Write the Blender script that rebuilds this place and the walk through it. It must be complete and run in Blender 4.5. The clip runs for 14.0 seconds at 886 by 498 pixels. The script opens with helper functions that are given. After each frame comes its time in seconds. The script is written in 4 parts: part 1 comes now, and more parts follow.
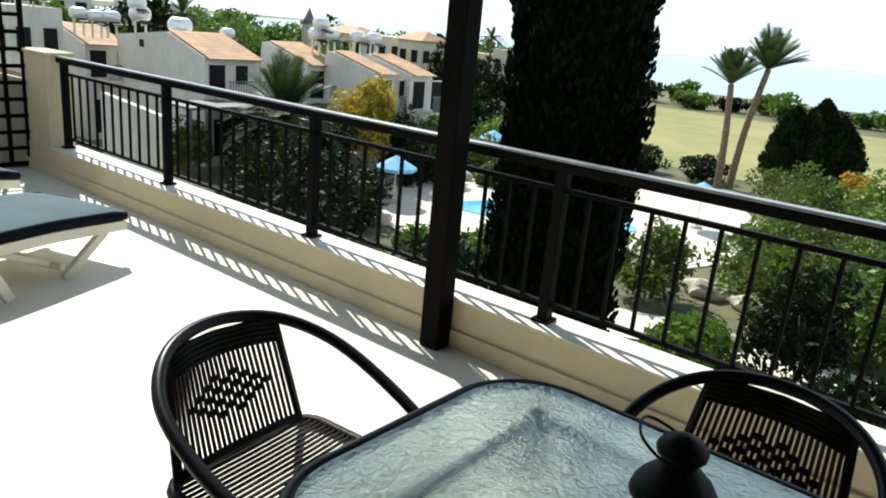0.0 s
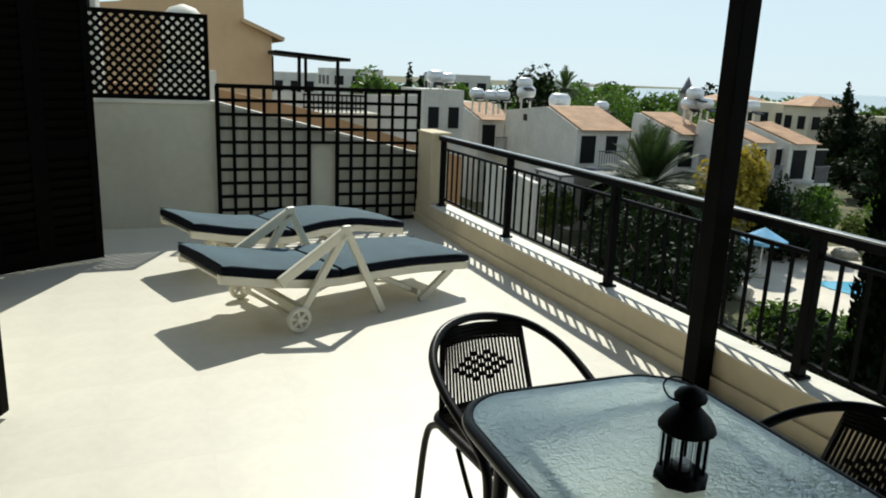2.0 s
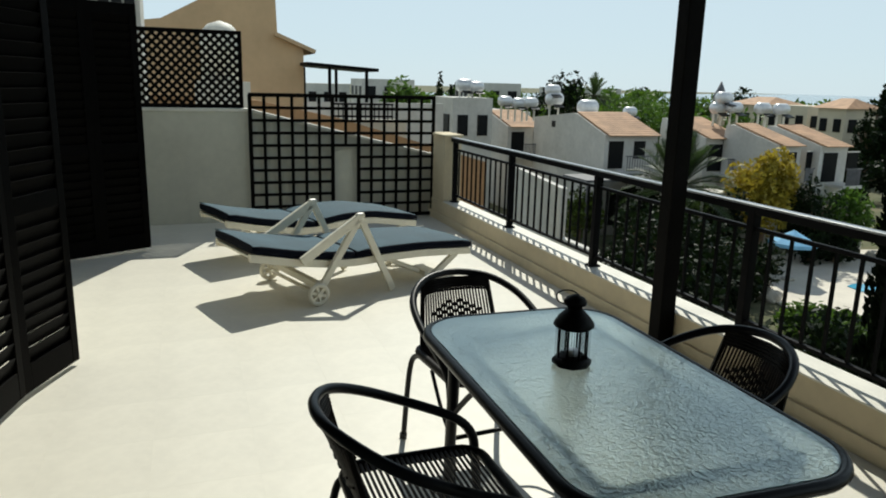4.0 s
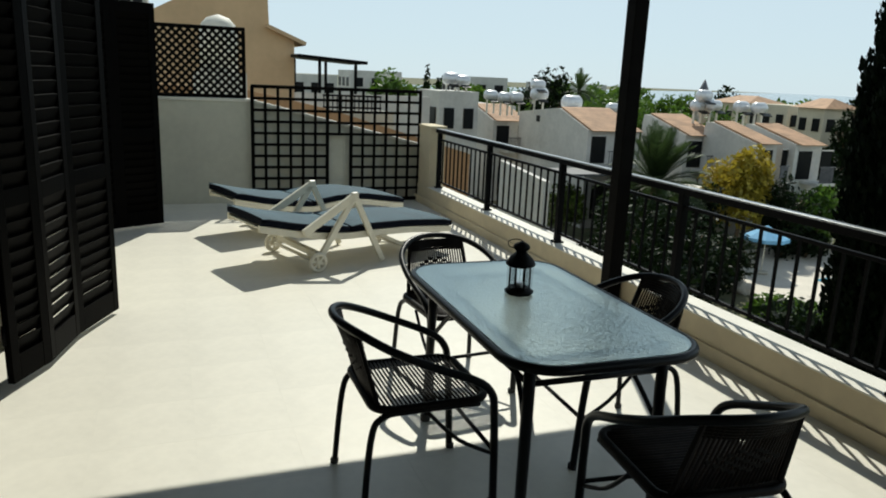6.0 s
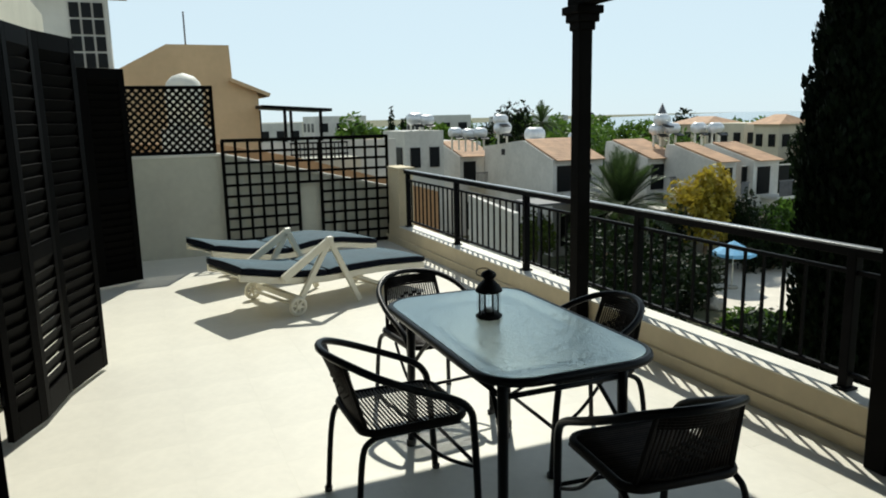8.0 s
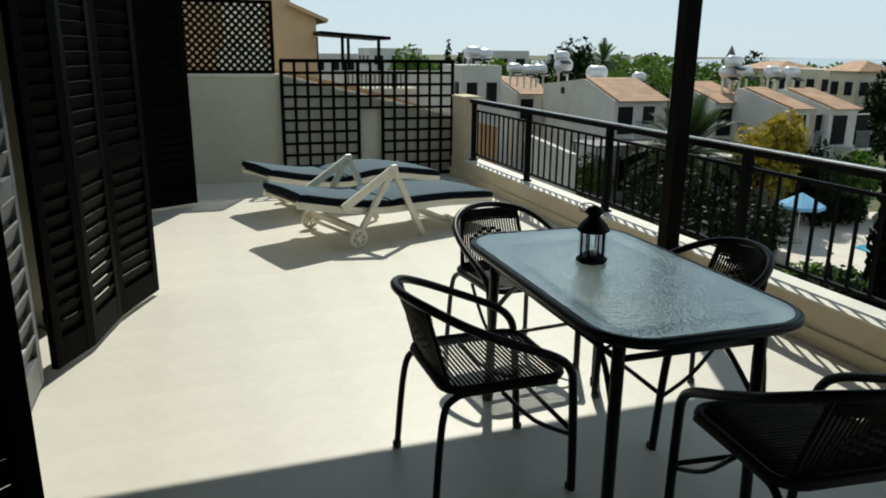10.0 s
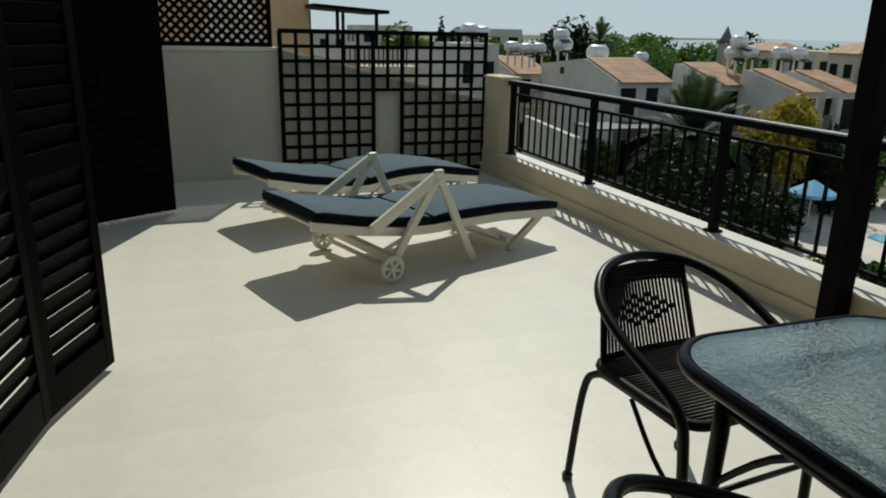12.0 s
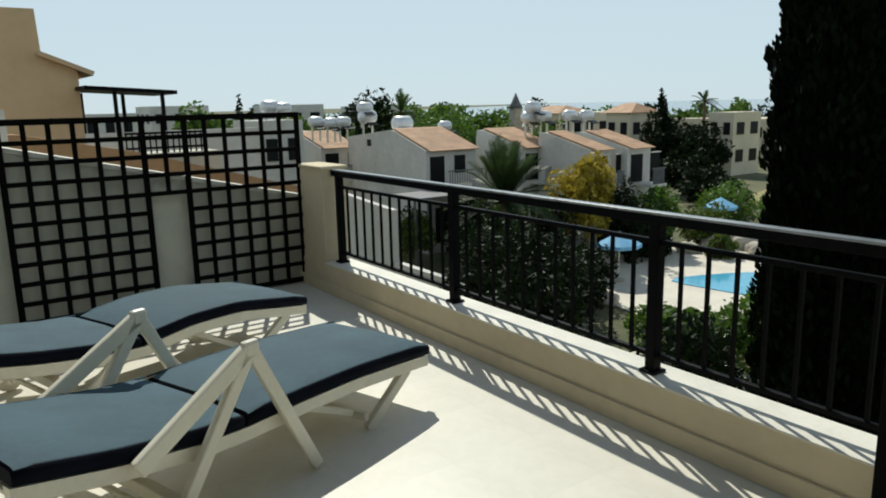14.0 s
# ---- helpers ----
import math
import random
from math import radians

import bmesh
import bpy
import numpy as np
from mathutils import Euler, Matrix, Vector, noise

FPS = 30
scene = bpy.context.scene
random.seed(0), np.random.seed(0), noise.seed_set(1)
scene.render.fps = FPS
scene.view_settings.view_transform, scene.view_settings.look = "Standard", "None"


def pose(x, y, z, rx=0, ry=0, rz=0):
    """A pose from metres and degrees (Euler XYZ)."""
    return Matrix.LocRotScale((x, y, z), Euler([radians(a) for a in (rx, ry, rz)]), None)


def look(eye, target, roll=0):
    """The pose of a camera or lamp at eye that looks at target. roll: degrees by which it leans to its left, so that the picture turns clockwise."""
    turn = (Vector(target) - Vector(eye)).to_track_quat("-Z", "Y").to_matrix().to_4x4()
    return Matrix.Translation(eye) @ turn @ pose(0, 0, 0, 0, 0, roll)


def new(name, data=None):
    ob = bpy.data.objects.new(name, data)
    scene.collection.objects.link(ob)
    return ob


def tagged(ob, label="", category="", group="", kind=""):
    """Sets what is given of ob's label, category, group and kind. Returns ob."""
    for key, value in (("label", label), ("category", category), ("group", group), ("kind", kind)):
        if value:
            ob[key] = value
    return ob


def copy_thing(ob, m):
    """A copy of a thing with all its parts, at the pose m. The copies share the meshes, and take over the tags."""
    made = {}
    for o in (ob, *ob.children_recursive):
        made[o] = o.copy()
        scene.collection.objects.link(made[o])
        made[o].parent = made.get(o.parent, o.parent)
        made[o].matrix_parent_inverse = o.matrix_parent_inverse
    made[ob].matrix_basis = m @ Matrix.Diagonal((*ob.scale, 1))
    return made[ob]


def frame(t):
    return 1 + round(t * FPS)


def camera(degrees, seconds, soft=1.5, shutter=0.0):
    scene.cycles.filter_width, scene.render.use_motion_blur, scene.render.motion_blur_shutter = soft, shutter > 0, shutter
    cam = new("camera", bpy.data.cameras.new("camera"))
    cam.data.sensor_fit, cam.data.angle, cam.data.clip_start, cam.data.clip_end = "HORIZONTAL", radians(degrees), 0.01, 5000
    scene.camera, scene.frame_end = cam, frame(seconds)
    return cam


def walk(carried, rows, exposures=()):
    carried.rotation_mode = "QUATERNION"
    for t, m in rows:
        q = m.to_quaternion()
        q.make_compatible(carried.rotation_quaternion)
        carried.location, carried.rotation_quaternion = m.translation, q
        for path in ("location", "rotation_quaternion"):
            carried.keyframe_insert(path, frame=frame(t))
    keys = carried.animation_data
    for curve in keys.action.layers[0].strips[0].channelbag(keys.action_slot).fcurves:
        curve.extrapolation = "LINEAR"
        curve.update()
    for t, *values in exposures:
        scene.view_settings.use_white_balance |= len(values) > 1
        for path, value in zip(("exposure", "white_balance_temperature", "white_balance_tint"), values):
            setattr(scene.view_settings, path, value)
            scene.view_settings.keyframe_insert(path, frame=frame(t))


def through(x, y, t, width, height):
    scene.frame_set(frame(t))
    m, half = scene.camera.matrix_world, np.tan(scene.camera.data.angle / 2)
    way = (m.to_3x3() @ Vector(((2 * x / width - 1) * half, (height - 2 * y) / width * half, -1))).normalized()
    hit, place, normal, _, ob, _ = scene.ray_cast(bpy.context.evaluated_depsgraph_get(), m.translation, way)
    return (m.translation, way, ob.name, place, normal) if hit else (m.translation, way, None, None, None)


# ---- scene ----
cam = camera(63.1, 14.0, soft=1.9)
PATH = [
    (0, (3.056, -2.663, 1.44), (1.877, -1.155, 0.861), 5.3),
    (0.5, (3.263, -2.664, 1.475), (1.893, -1.296, 0.971), 2.4),
    (1, (3.502, -2.761, 1.56), (1.962, -1.578, 1.08), 0.6),
    (1.5, (3.715, -2.802, 1.556), (2.016, -1.837, 1.129), 2.0),
    (2, (3.907, -2.813, 1.571), (2.109, -2.072, 1.104), 2.4),
    (2.2, (3.954, -2.759, 1.548), (2.127, -2.073, 1.112), 2.1),
    (4.3, (4.732, -2.889, 1.557), (2.896, -2.234, 1.109), 1.4),
    (4.5, (4.815, -2.932, 1.563), (2.987, -2.25, 1.124), 1.0),
    (5, (4.992, -3.051, 1.561), (3.192, -2.319, 1.086), 0.4),
    (5.5, (5.151, -3.099, 1.586), (3.345, -2.356, 1.157), 1.3),
    (6, (5.356, -3.093, 1.59), (3.538, -2.399, 1.126), 2.5),
    (6.5, (5.465, -3.09, 1.569), (3.649, -2.414, 1.076), 1.0),
    (7, (5.577, -3.133, 1.608), (3.758, -2.421, 1.179), -0.0),
    (7.2, (5.602, -3.17, 1.627), (3.784, -2.439, 1.224), -1.3),
    (9.3, (5.522, -3.174, 1.604), (3.722, -2.367, 1.28), 0.1),
    (9.5, (5.436, -3.152, 1.573), (3.629, -2.388, 1.185), 0.5),
    (10, (5.117, -3.17, 1.5), (3.293, -2.543, 0.974), 0.6),
    (10.5, (4.786, -3.188, 1.47), (2.956, -2.602, 0.918), 0.6),
    (11, (4.379, -3.147, 1.449), (2.541, -2.596, 0.885), 2.5),
    (11.5, (3.99, -3.124, 1.425), (2.162, -2.541, 0.861), 0.3),
    (12, (3.563, -3.109, 1.42), (1.765, -2.452, 0.841), 1.2),
    (12.5, (3.178, -3.013, 1.438), (1.38, -2.296, 0.932), 1.8),
    (13, (2.761, -2.913, 1.426), (1.077, -1.963, 0.915), -0.7),
    (13.5, (2.429, -2.767, 1.432), (0.788, -1.708, 1.004), -1.0),
    (14, (2.008, -2.525, 1.447), (0.398, -1.406, 1.053), -1.3),
]
walk(cam, [(t, look(eye, target, roll)) for t, eye, target, roll in PATH],
     exposures=[(t, e, 6150, 4) for t, e in ((0.0, 0.52), (1.0, 0.35), (2.0, -0.1), (4.5, -0.26), (7.0, -0.2), (9.3, 0.0), (10.0, -0.3), (11.0, -0.62), (12.5, -0.74), (13.0, -0.57), (13.5, -0.54), (14.0, -0.34))])

# ---- light ----
SUN_DIR = Vector((-0.80, 0.36, 1.0)).normalized()
world = bpy.data.worlds.new("sky")
scene.world = world
world.use_nodes = True
wn = world.node_tree.nodes
wl = world.node_tree.links
sky = wn.new("ShaderNodeTexSky")
sky.sky_type = "NISHITA"
sky.sun_disc = False
sky.sun_elevation = math.asin(SUN_DIR.z)
sky.sun_rotation = math.atan2(SUN_DIR.x, SUN_DIR.y)
sky.air_density, sky.dust_density, sky.ozone_density = 0.8, 0.3, 3.0
wn["Background"].inputs["Strength"].default_value = 0.104
haze = wn.new("ShaderNodeHueSaturation")
haze.inputs["Saturation"].default_value = 0.80
wl.new(sky.outputs[0], haze.inputs["Color"])
veil = wn.new("ShaderNodeMix")
veil.data_type = "RGBA"
veil.inputs[7].default_value = (7.8, 8.9, 9.4, 1)
# summer haze, thick near the horizon and thin overhead
where, split, thick = wn.new("ShaderNodeTexCoord"), wn.new("ShaderNodeSeparateXYZ"), wn.new("ShaderNodeMapRange")
thick.inputs["From Min"].default_value, thick.inputs["From Max"].default_value = 0.40, 0.80
thick.inputs["To Min"].default_value, thick.inputs["To Max"].default_value = 0.86, 0.10
wl.new(where.outputs["Generated"], split.inputs[0])
wl.new(split.outputs["Z"], thick.inputs["Value"])
wl.new(thick.outputs[0], veil.inputs["Factor"])
wl.new(haze.outputs[0], veil.inputs[6])
wl.new(veil.outputs[2], wn["Background"].inputs["Color"])
sun = new("sun", bpy.data.lights.new("sun", "SUN"))
sun.data.energy, sun.data.angle, sun.data.color = 4.9, radians(0.55), (1.0, 0.93, 0.81)
sun.matrix_world = look(SUN_DIR * 60, (0, 0, 0))


# ---- materials ----
def mat(name, col, rough=0.6, metal=0.0, var=0.15, scale=6.0, bump=0.0, bscale=80.0, spec=0.5, rand=0.0, island=0.0, col2=None):
    m = bpy.data.materials.new(name)
    m.use_nodes = True
    n, l = m.node_tree.nodes, m.node_tree.links
    b = n["Principled BSDF"]
    b.inputs["Roughness"].default_value = rough
    b.inputs["Metallic"].default_value = metal
    b.inputs["Specular IOR Level"].default_value = spec
    tc = n.new("ShaderNodeTexCoord")
    big, fine = n.new("ShaderNodeTexNoise"), n.new("ShaderNodeTexNoise")
    big.inputs["Scale"].default_value, big.inputs["Detail"].default_value = scale, 4
    fine.inputs["Scale"].default_value, fine.inputs["Detail"].default_value = scale * 9, 3
    for t in (big, fine):
        l.new(tc.outputs["Object"], t.inputs["Vector"])
    add = n.new("ShaderNodeMath")
    add.operation = "MULTIPLY_ADD"
    add.inputs[1].default_value = 0.45
    l.new(fine.outputs["Fac"], add.inputs[0])
    l.new(big.outputs["Fac"], add.inputs[2])
    ramp = n.new("ShaderNodeValToRGB")
    lo = col2 if col2 else tuple(c * (1 - var) for c in col)
    hi = col if col2 else tuple(min(1, c * (1 + var * 0.7)) for c in col)
    ramp.color_ramp.elements[0].position, ramp.color_ramp.elements[0].color = 0.5, (*lo, 1)
    ramp.color_ramp.elements[1].position, ramp.color_ramp.elements[1].color = 0.92, (*hi, 1)
    l.new(add.outputs[0], ramp.inputs["Fac"])
    out = ramp.outputs["Color"]
    src = None
    if rand:
        src, amount = n.new("ShaderNodeObjectInfo").outputs["Random"], rand
    elif island:
        src, amount = n.new("ShaderNodeNewGeometry").outputs["Random Per Island"], island
    if src:
        hsv = n.new("ShaderNodeHueSaturation")
        mr = n.new("ShaderNodeMapRange")
        mr.inputs["To Min"].default_value, mr.inputs["To Max"].default_value = 1 - amount, 1 + amount
        l.new(src, mr.inputs["Value"])
        l.new(mr.outputs[0], hsv.inputs["Value"])
        l.new(out, hsv.inputs["Color"])
        out = hsv.outputs["Color"]
    l.new(out, b.inputs["Base Color"])
    if bump:
        bt, bn = n.new("ShaderNodeTexNoise"), n.new("ShaderNodeBump")
        bt.inputs["Scale"].default_value, bt.inputs["Detail"].default_value = bscale, 4
        bn.inputs["Strength"].default_value, bn.inputs["Distance"].default_value = bump, 0.01
        l.new(tc.outputs["Object"], bt.inputs["Vector"])
        l.new(bt.outputs["Fac"], bn.inputs["Height"])
        l.new(bn.outputs["Normal"], b.inputs["Normal"])
    return m


def leafmat(name, dark, light, through=0.25, spec=0.3):
    m = mat(name, light, 0.55, var=0.3, scale=0.6, island=0.45, col2=dark, spec=spec)
    n, l = m.node_tree.nodes, m.node_tree.links
    tr, mx = n.new("ShaderNodeBsdfTranslucent"), n.new("ShaderNodeMixShader")
    tr.inputs["Color"].default_value = (*[min(1, c * 1.3) for c in light], 1)
    mx.inputs["Fac"].default_value = through
    l.new(n["Principled BSDF"].outputs[0], mx.inputs[1])
    l.new(tr.outputs[0], mx.inputs[2])
    l.new(mx.outputs[0], n["Material Output"].inputs["Surface"])
    return m


M_TILE = mat("floor_tile", (0.725, 0.69, 0.595), 0.40, var=0.07, scale=2.2, bump=0.05, bscale=30, rand=0.012)
M_GROUT = mat("grout", (0.715, 0.68, 0.585), 0.5, var=0.07, scale=2.2)
M_STUCCO = mat("cream_stucco", (0.64, 0.545, 0.37), 0.85, var=0.1, scale=1.7, bump=0.25, bscale=160)
M_ENDWALL = mat("pale_stucco", (0.55, 0.53, 0.43), 0.85, var=0.1, scale=1.5, bump=0.25, bscale=160)
M_COPE = mat("white_coping", (0.72, 0.69, 0.60), 0.6, var=0.1, scale=5, bump=0.1)
M_BLACK = mat("black_paint", (0.004, 0.004, 0.005), 0.5, var=0.4, scale=9, bump=0.05, bscale=120, spec=0.06)
# grey in place of black: the sky's glint on the handrail, as colour
M_RAILGLINT = mat("rail_glint", (0.20, 0.22, 0.24), 0.28, var=0.3, scale=9, spec=1.0)
M_PILLAR = mat("dark_timber", (0.005, 0.0045, 0.004), 0.65, var=0.4, scale=5, bump=0.2, bscale=60, spec=0.05)
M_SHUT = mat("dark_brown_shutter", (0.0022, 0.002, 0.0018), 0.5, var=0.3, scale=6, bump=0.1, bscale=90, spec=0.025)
M_TRELLIS = mat("trellis_wood", (0.004, 0.0035, 0.003), 0.75, var=0.4, scale=12, bump=0.2, spec=0.05)
M_PLASTIC = mat("white_plastic", (0.75, 0.71, 0.58), 0.42, var=0.08, scale=5, bump=0.03)
M_CUSH = mat("blue_cushion", (0.034, 0.080, 0.108), 0.8, var=0.2, scale=4, bump=0.3, bscale=240)
M_NAVY = mat("navy_border", (0.003, 0.0045, 0.010), 0.75, var=0.3, scale=8, bump=0.2, bscale=240, spec=0.08)
M_WICKER = mat("dark_wicker", (0.008, 0.006, 0.005), 0.5, var=0.35, scale=30, bump=0.2, spec=0.15)
M_WICKLIGHT = mat("brown_wicker", (0.024, 0.017, 0.014), 0.5, var=0.35, scale=30, rand=0.35, spec=0.2)
M_TUBE = mat("black_tube", (0.005, 0.006, 0.008), 0.35, var=0.3, scale=14, spec=0.2)
M_LANT = mat("lantern_metal", (0.005, 0.0045, 0.0045), 0.5, var=0.4, scale=20, bump=0.1, spec=0.12)
M_RUBBER = mat("grey_rubber", (0.05, 0.05, 0.05), 0.8)
M_WHITEWALL = mat("white_render", (0.60, 0.58, 0.535), 0.85, var=0.16, scale=0.5, bump=0.1, bscale=20)
M_BEIGE = mat("beige_render", (0.60, 0.43, 0.25), 0.85, var=0.1, scale=0.5)
M_TERRA = mat("brown_render", (0.42, 0.24, 0.12), 0.85, var=0.15, scale=0.8)
M_YELLOWWALL = mat("yellow_render", (0.62, 0.55, 0.42), 0.85, var=0.1, scale=0.5)
M_ROOF = mat("clay_roof", (0.44, 0.265, 0.155), 0.8, var=0.25, scale=1.2, rand=0.07)
M_GLASSDARK = mat("dark_window", (0.010, 0.011, 0.012), 0.35, spec=0.12)
M_STEEL = mat("tank_steel", (0.72, 0.73, 0.74), 0.35, metal=0.35, var=0.12, scale=4)
M_GREYMETAL = mat("grey_metal", (0.12, 0.12, 0.13), 0.5, var=0.3)
M_PAVE = mat("pool_paving", (0.68, 0.62, 0.52), 0.8, var=0.12, scale=0.7, bump=0.1, bscale=6)
M_GROUND = mat("dry_earth", (0.17, 0.15, 0.08), 0.95, var=0.35, scale=0.25, bump=0.3, bscale=3, col2=(0.055, 0.075, 0.025))
M_FIELD = mat("dry_grass", (0.31, 0.275, 0.12), 0.95, var=0.3, scale=0.06, col2=(0.19, 0.20, 0.065))
# lighter than the other shutters: the sunlit look of the slats is in this grey
M_LITLOUV = mat("sunlit_louvre_grey", (0.13, 0.135, 0.14), 0.4, var=0.2, scale=6)
M_WATERPOOL = mat("pool_water", (0.10, 0.42, 0.62), 0.08, var=0.12, scale=1.2, bump=0.15, bscale=5)
M_SEA = mat("sea", (0.20, 0.28, 0.33), 0.16, var=0.06, scale=0.02)
M_UMB = mat("blue_canvas", (0.20, 0.45, 0.68), 0.8, var=0.12, scale=3)
M_STONE = mat("pale_stone", (0.45, 0.41, 0.34), 0.9, var=0.25, scale=2, bump=0.4, bscale=12)
M_TRUNK = mat("bark", (0.16, 0.11, 0.07), 0.9, var=0.4, scale=6, bump=0.6, bscale=14)
M_LEAF = leafmat("leaf_green", (0.014, 0.036, 0.006), (0.11, 0.20, 0.022))
M_LEAFOLIVE = leafmat("leaf_olive", (0.010, 0.022, 0.004), (0.10, 0.145, 0.02))
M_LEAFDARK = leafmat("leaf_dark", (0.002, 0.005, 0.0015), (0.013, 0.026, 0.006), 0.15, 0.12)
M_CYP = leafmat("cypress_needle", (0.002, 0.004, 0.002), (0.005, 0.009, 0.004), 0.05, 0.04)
M_YELLOW = leafmat("leaf_yellow", (0.16, 0.14, 0.02), (0.42, 0.32, 0.03))
M_ORANGE = leafmat("leaf_orange", (0.22, 0.12, 0.02), (0.55, 0.30, 0.03))
M_FROND = leafmat("palm_frond", (0.014, 0.028, 0.007), (0.055, 0.09, 0.025))

# rippled table glass: it blurs what lies below, glossier at a low angle
M_GLASS = bpy.data.materials.new("rippled_glass")
M_GLASS.use_nodes = True
gn, gl = M_GLASS.node_tree.nodes, M_GLASS.node_tree.links
gn.remove(gn["Principled BSDF"])
clear, dim, gloss = gn.new("ShaderNodeBsdfRefraction"), gn.new("ShaderNodeBsdfTranslucent"), gn.new("ShaderNodeBsdfGlossy")
clear.inputs["Color"].default_value = (0.92, 1.0, 1.0, 1)
clear.inputs["Roughness"].default_value, clear.inputs["IOR"].default_value = 0.50, 1.25
dim.inputs["Color"].default_value = (0.74, 0.86, 0.86, 1)
gloss.inputs["Color"].default_value = (0.88, 1.0, 1.0, 1)
gloss.inputs["Roughness"].default_value = 0.05
body, skin = gn.new("ShaderNodeMixShader"), gn.new("ShaderNodeMixShader")
body.inputs["Fac"].default_value = 0.08
where_g, ripple, relief = gn.new("ShaderNodeTexCoord"), gn.new("ShaderNodeTexNoise"), gn.new("ShaderNodeBump")
ripple.inputs["Scale"].default_value, ripple.inputs["Detail"].default_value, ripple.inputs["Distortion"].default_value = 62, 2, 1.0
relief.inputs["Strength"].default_value, relief.inputs["Distance"].default_value = 0.55, 0.006
sheen, curve, more = gn.new("ShaderNodeLayerWeight"), gn.new("ShaderNodeMath"), gn.new("ShaderNodeMath")
curve.operation, curve.inputs[1].default_value = "POWER", 2.0
more.operation, more.inputs[1].default_value, more.inputs[2].default_value = "MULTIPLY_ADD", 0.74, 0.06
for a, b in ((where_g.outputs["Object"], ripple.inputs["Vector"]), (ripple.outputs["Fac"], relief.inputs["Height"]), (relief.outputs[0], gloss.inputs["Normal"]),
             (relief.outputs[0], clear.inputs["Normal"]), (sheen.outputs["Facing"], curve.inputs[0]), (curve.outputs[0], more.inputs[0]), (more.outputs[0], skin.inputs["Fac"]), (clear.outputs[0], body.inputs[1]),
             (dim.outputs[0], body.inputs[2]), (body.outputs[0], skin.inputs[1]), (gloss.outputs[0], skin.inputs[2]), (skin.outputs[0], gn["Material Output"].inputs["Surface"])):
    gl.new(a, b)
M_PANE = bpy.data.materials.new("lantern_glass")
M_PANE.use_nodes = True
pb = M_PANE.node_tree.nodes["Principled BSDF"]
pb.inputs["Transmission Weight"].default_value, pb.inputs["Roughness"].default_value, pb.inputs["IOR"].default_value = 1.0, 0.02, 1.05


# ---- mesh helpers ----
def link(name, bm, material, parent=None, label=""):
    me = bpy.data.meshes.new(name)
    bm.to_mesh(me)
    bm.free()
    me.materials.append(material)
    ob = new(name, me)
    if parent:
        ob.parent = parent
    if label:
        ob["label"] = label
    return ob


part = link


def thing(name, label, category, m=None, group="", kind=""):
    ob = tagged(new(name), label, category, group, kind)
    if m is not None:
        ob.matrix_basis = m
    return ob


def box(bm, c, s, m=None, bevel=0.0):
    r = bmesh.ops.create_cube(bm, size=1.0, matrix=(m or Matrix()) @ Matrix.Translation(c) @ Matrix.Diagonal((*s, 1)))
    if bevel:
        es = list({e for v in r["verts"] for e in v.link_edges})
        bmesh.ops.bevel(bm, geom=es, offset=bevel, segments=2, affect="EDGES", profile=0.5)
    return bm


def span(bm, a, b, w, h, up=(0, 0, 1), bevel=0.0):
    """A bar of section w x h from a to b."""
    a, b = Vector(a), Vector(b)
    z = (b - a).normalized()
    x = Vector(up).cross(z)
    if x.length < 1e-4:
        x = Vector((1, 0, 0)).cross(z)
    x.normalize()
    y = z.cross(x)
    m = Matrix((x, y, z)).transposed().to_4x4()
    m.translation = (a + b) / 2
    return box(bm, (0, 0, 0), (w, h, (b - a).length), m, bevel)


def tube(bm, pts, r, seg=8, closed=False, cap=True):
    pts = [Vector(p) for p in pts]
    n = len(pts)
    rings = []
    ref = Vector((0.13, 0.31, 0.94)).normalized()
    for i, p in enumerate(pts):
        if closed:
            d = pts[(i + 1) % n] - pts[i - 1]
        else:
            d = pts[min(i + 1, n - 1)] - pts[max(i - 1, 0)]
        d.normalize()
        x = ref - d * ref.dot(d)
        if x.length < 1e-3:
            x = Vector((1, 0, 0)) - d * d.x
        x.normalize()
        ref = x
        y = d.cross(x)
        rr = r[i] if isinstance(r, (list, tuple)) else r
        rings.append([bm.verts.new(p + (x * math.cos(2 * math.pi * k / seg) + y * math.sin(2 * math.pi * k / seg)) * rr) for k in range(seg)])
    for i in range(n if closed else n - 1):
        a, b = rings[i], rings[(i + 1) % n]
        for k in range(seg):
            f = bm.faces.new((a[k], a[(k + 1) % seg], b[(k + 1) % seg], b[k]))
            f.smooth = True
    if cap and not closed:
        bm.faces.new(list(reversed(rings[0])))
        bm.faces.new(rings[-1])
    return bm


def spline(keys, steps=6, closed=False):
    """Catmull-Rom through the keys."""
    keys = [Vector(k) for k in keys]
    n = len(keys)
    out = []
    for i in range(n if closed else n - 1):
        g = lambda j: keys[j % n] if closed else keys[max(0, min(n - 1, j))]
        p0, p1, p2, p3 = g(i - 1), g(i), g(i + 1), g(i + 2)
        for s in range(steps):
            t = s / steps
            out.append(0.5 * ((2 * p1) + (p2 - p0) * t + (2 * p0 - 5 * p1 + 4 * p2 - p3) * t * t + (3 * p1 - p0 - 3 * p2 + p3) * t ** 3))
    if not closed:
        out.append(keys[-1])
    return out


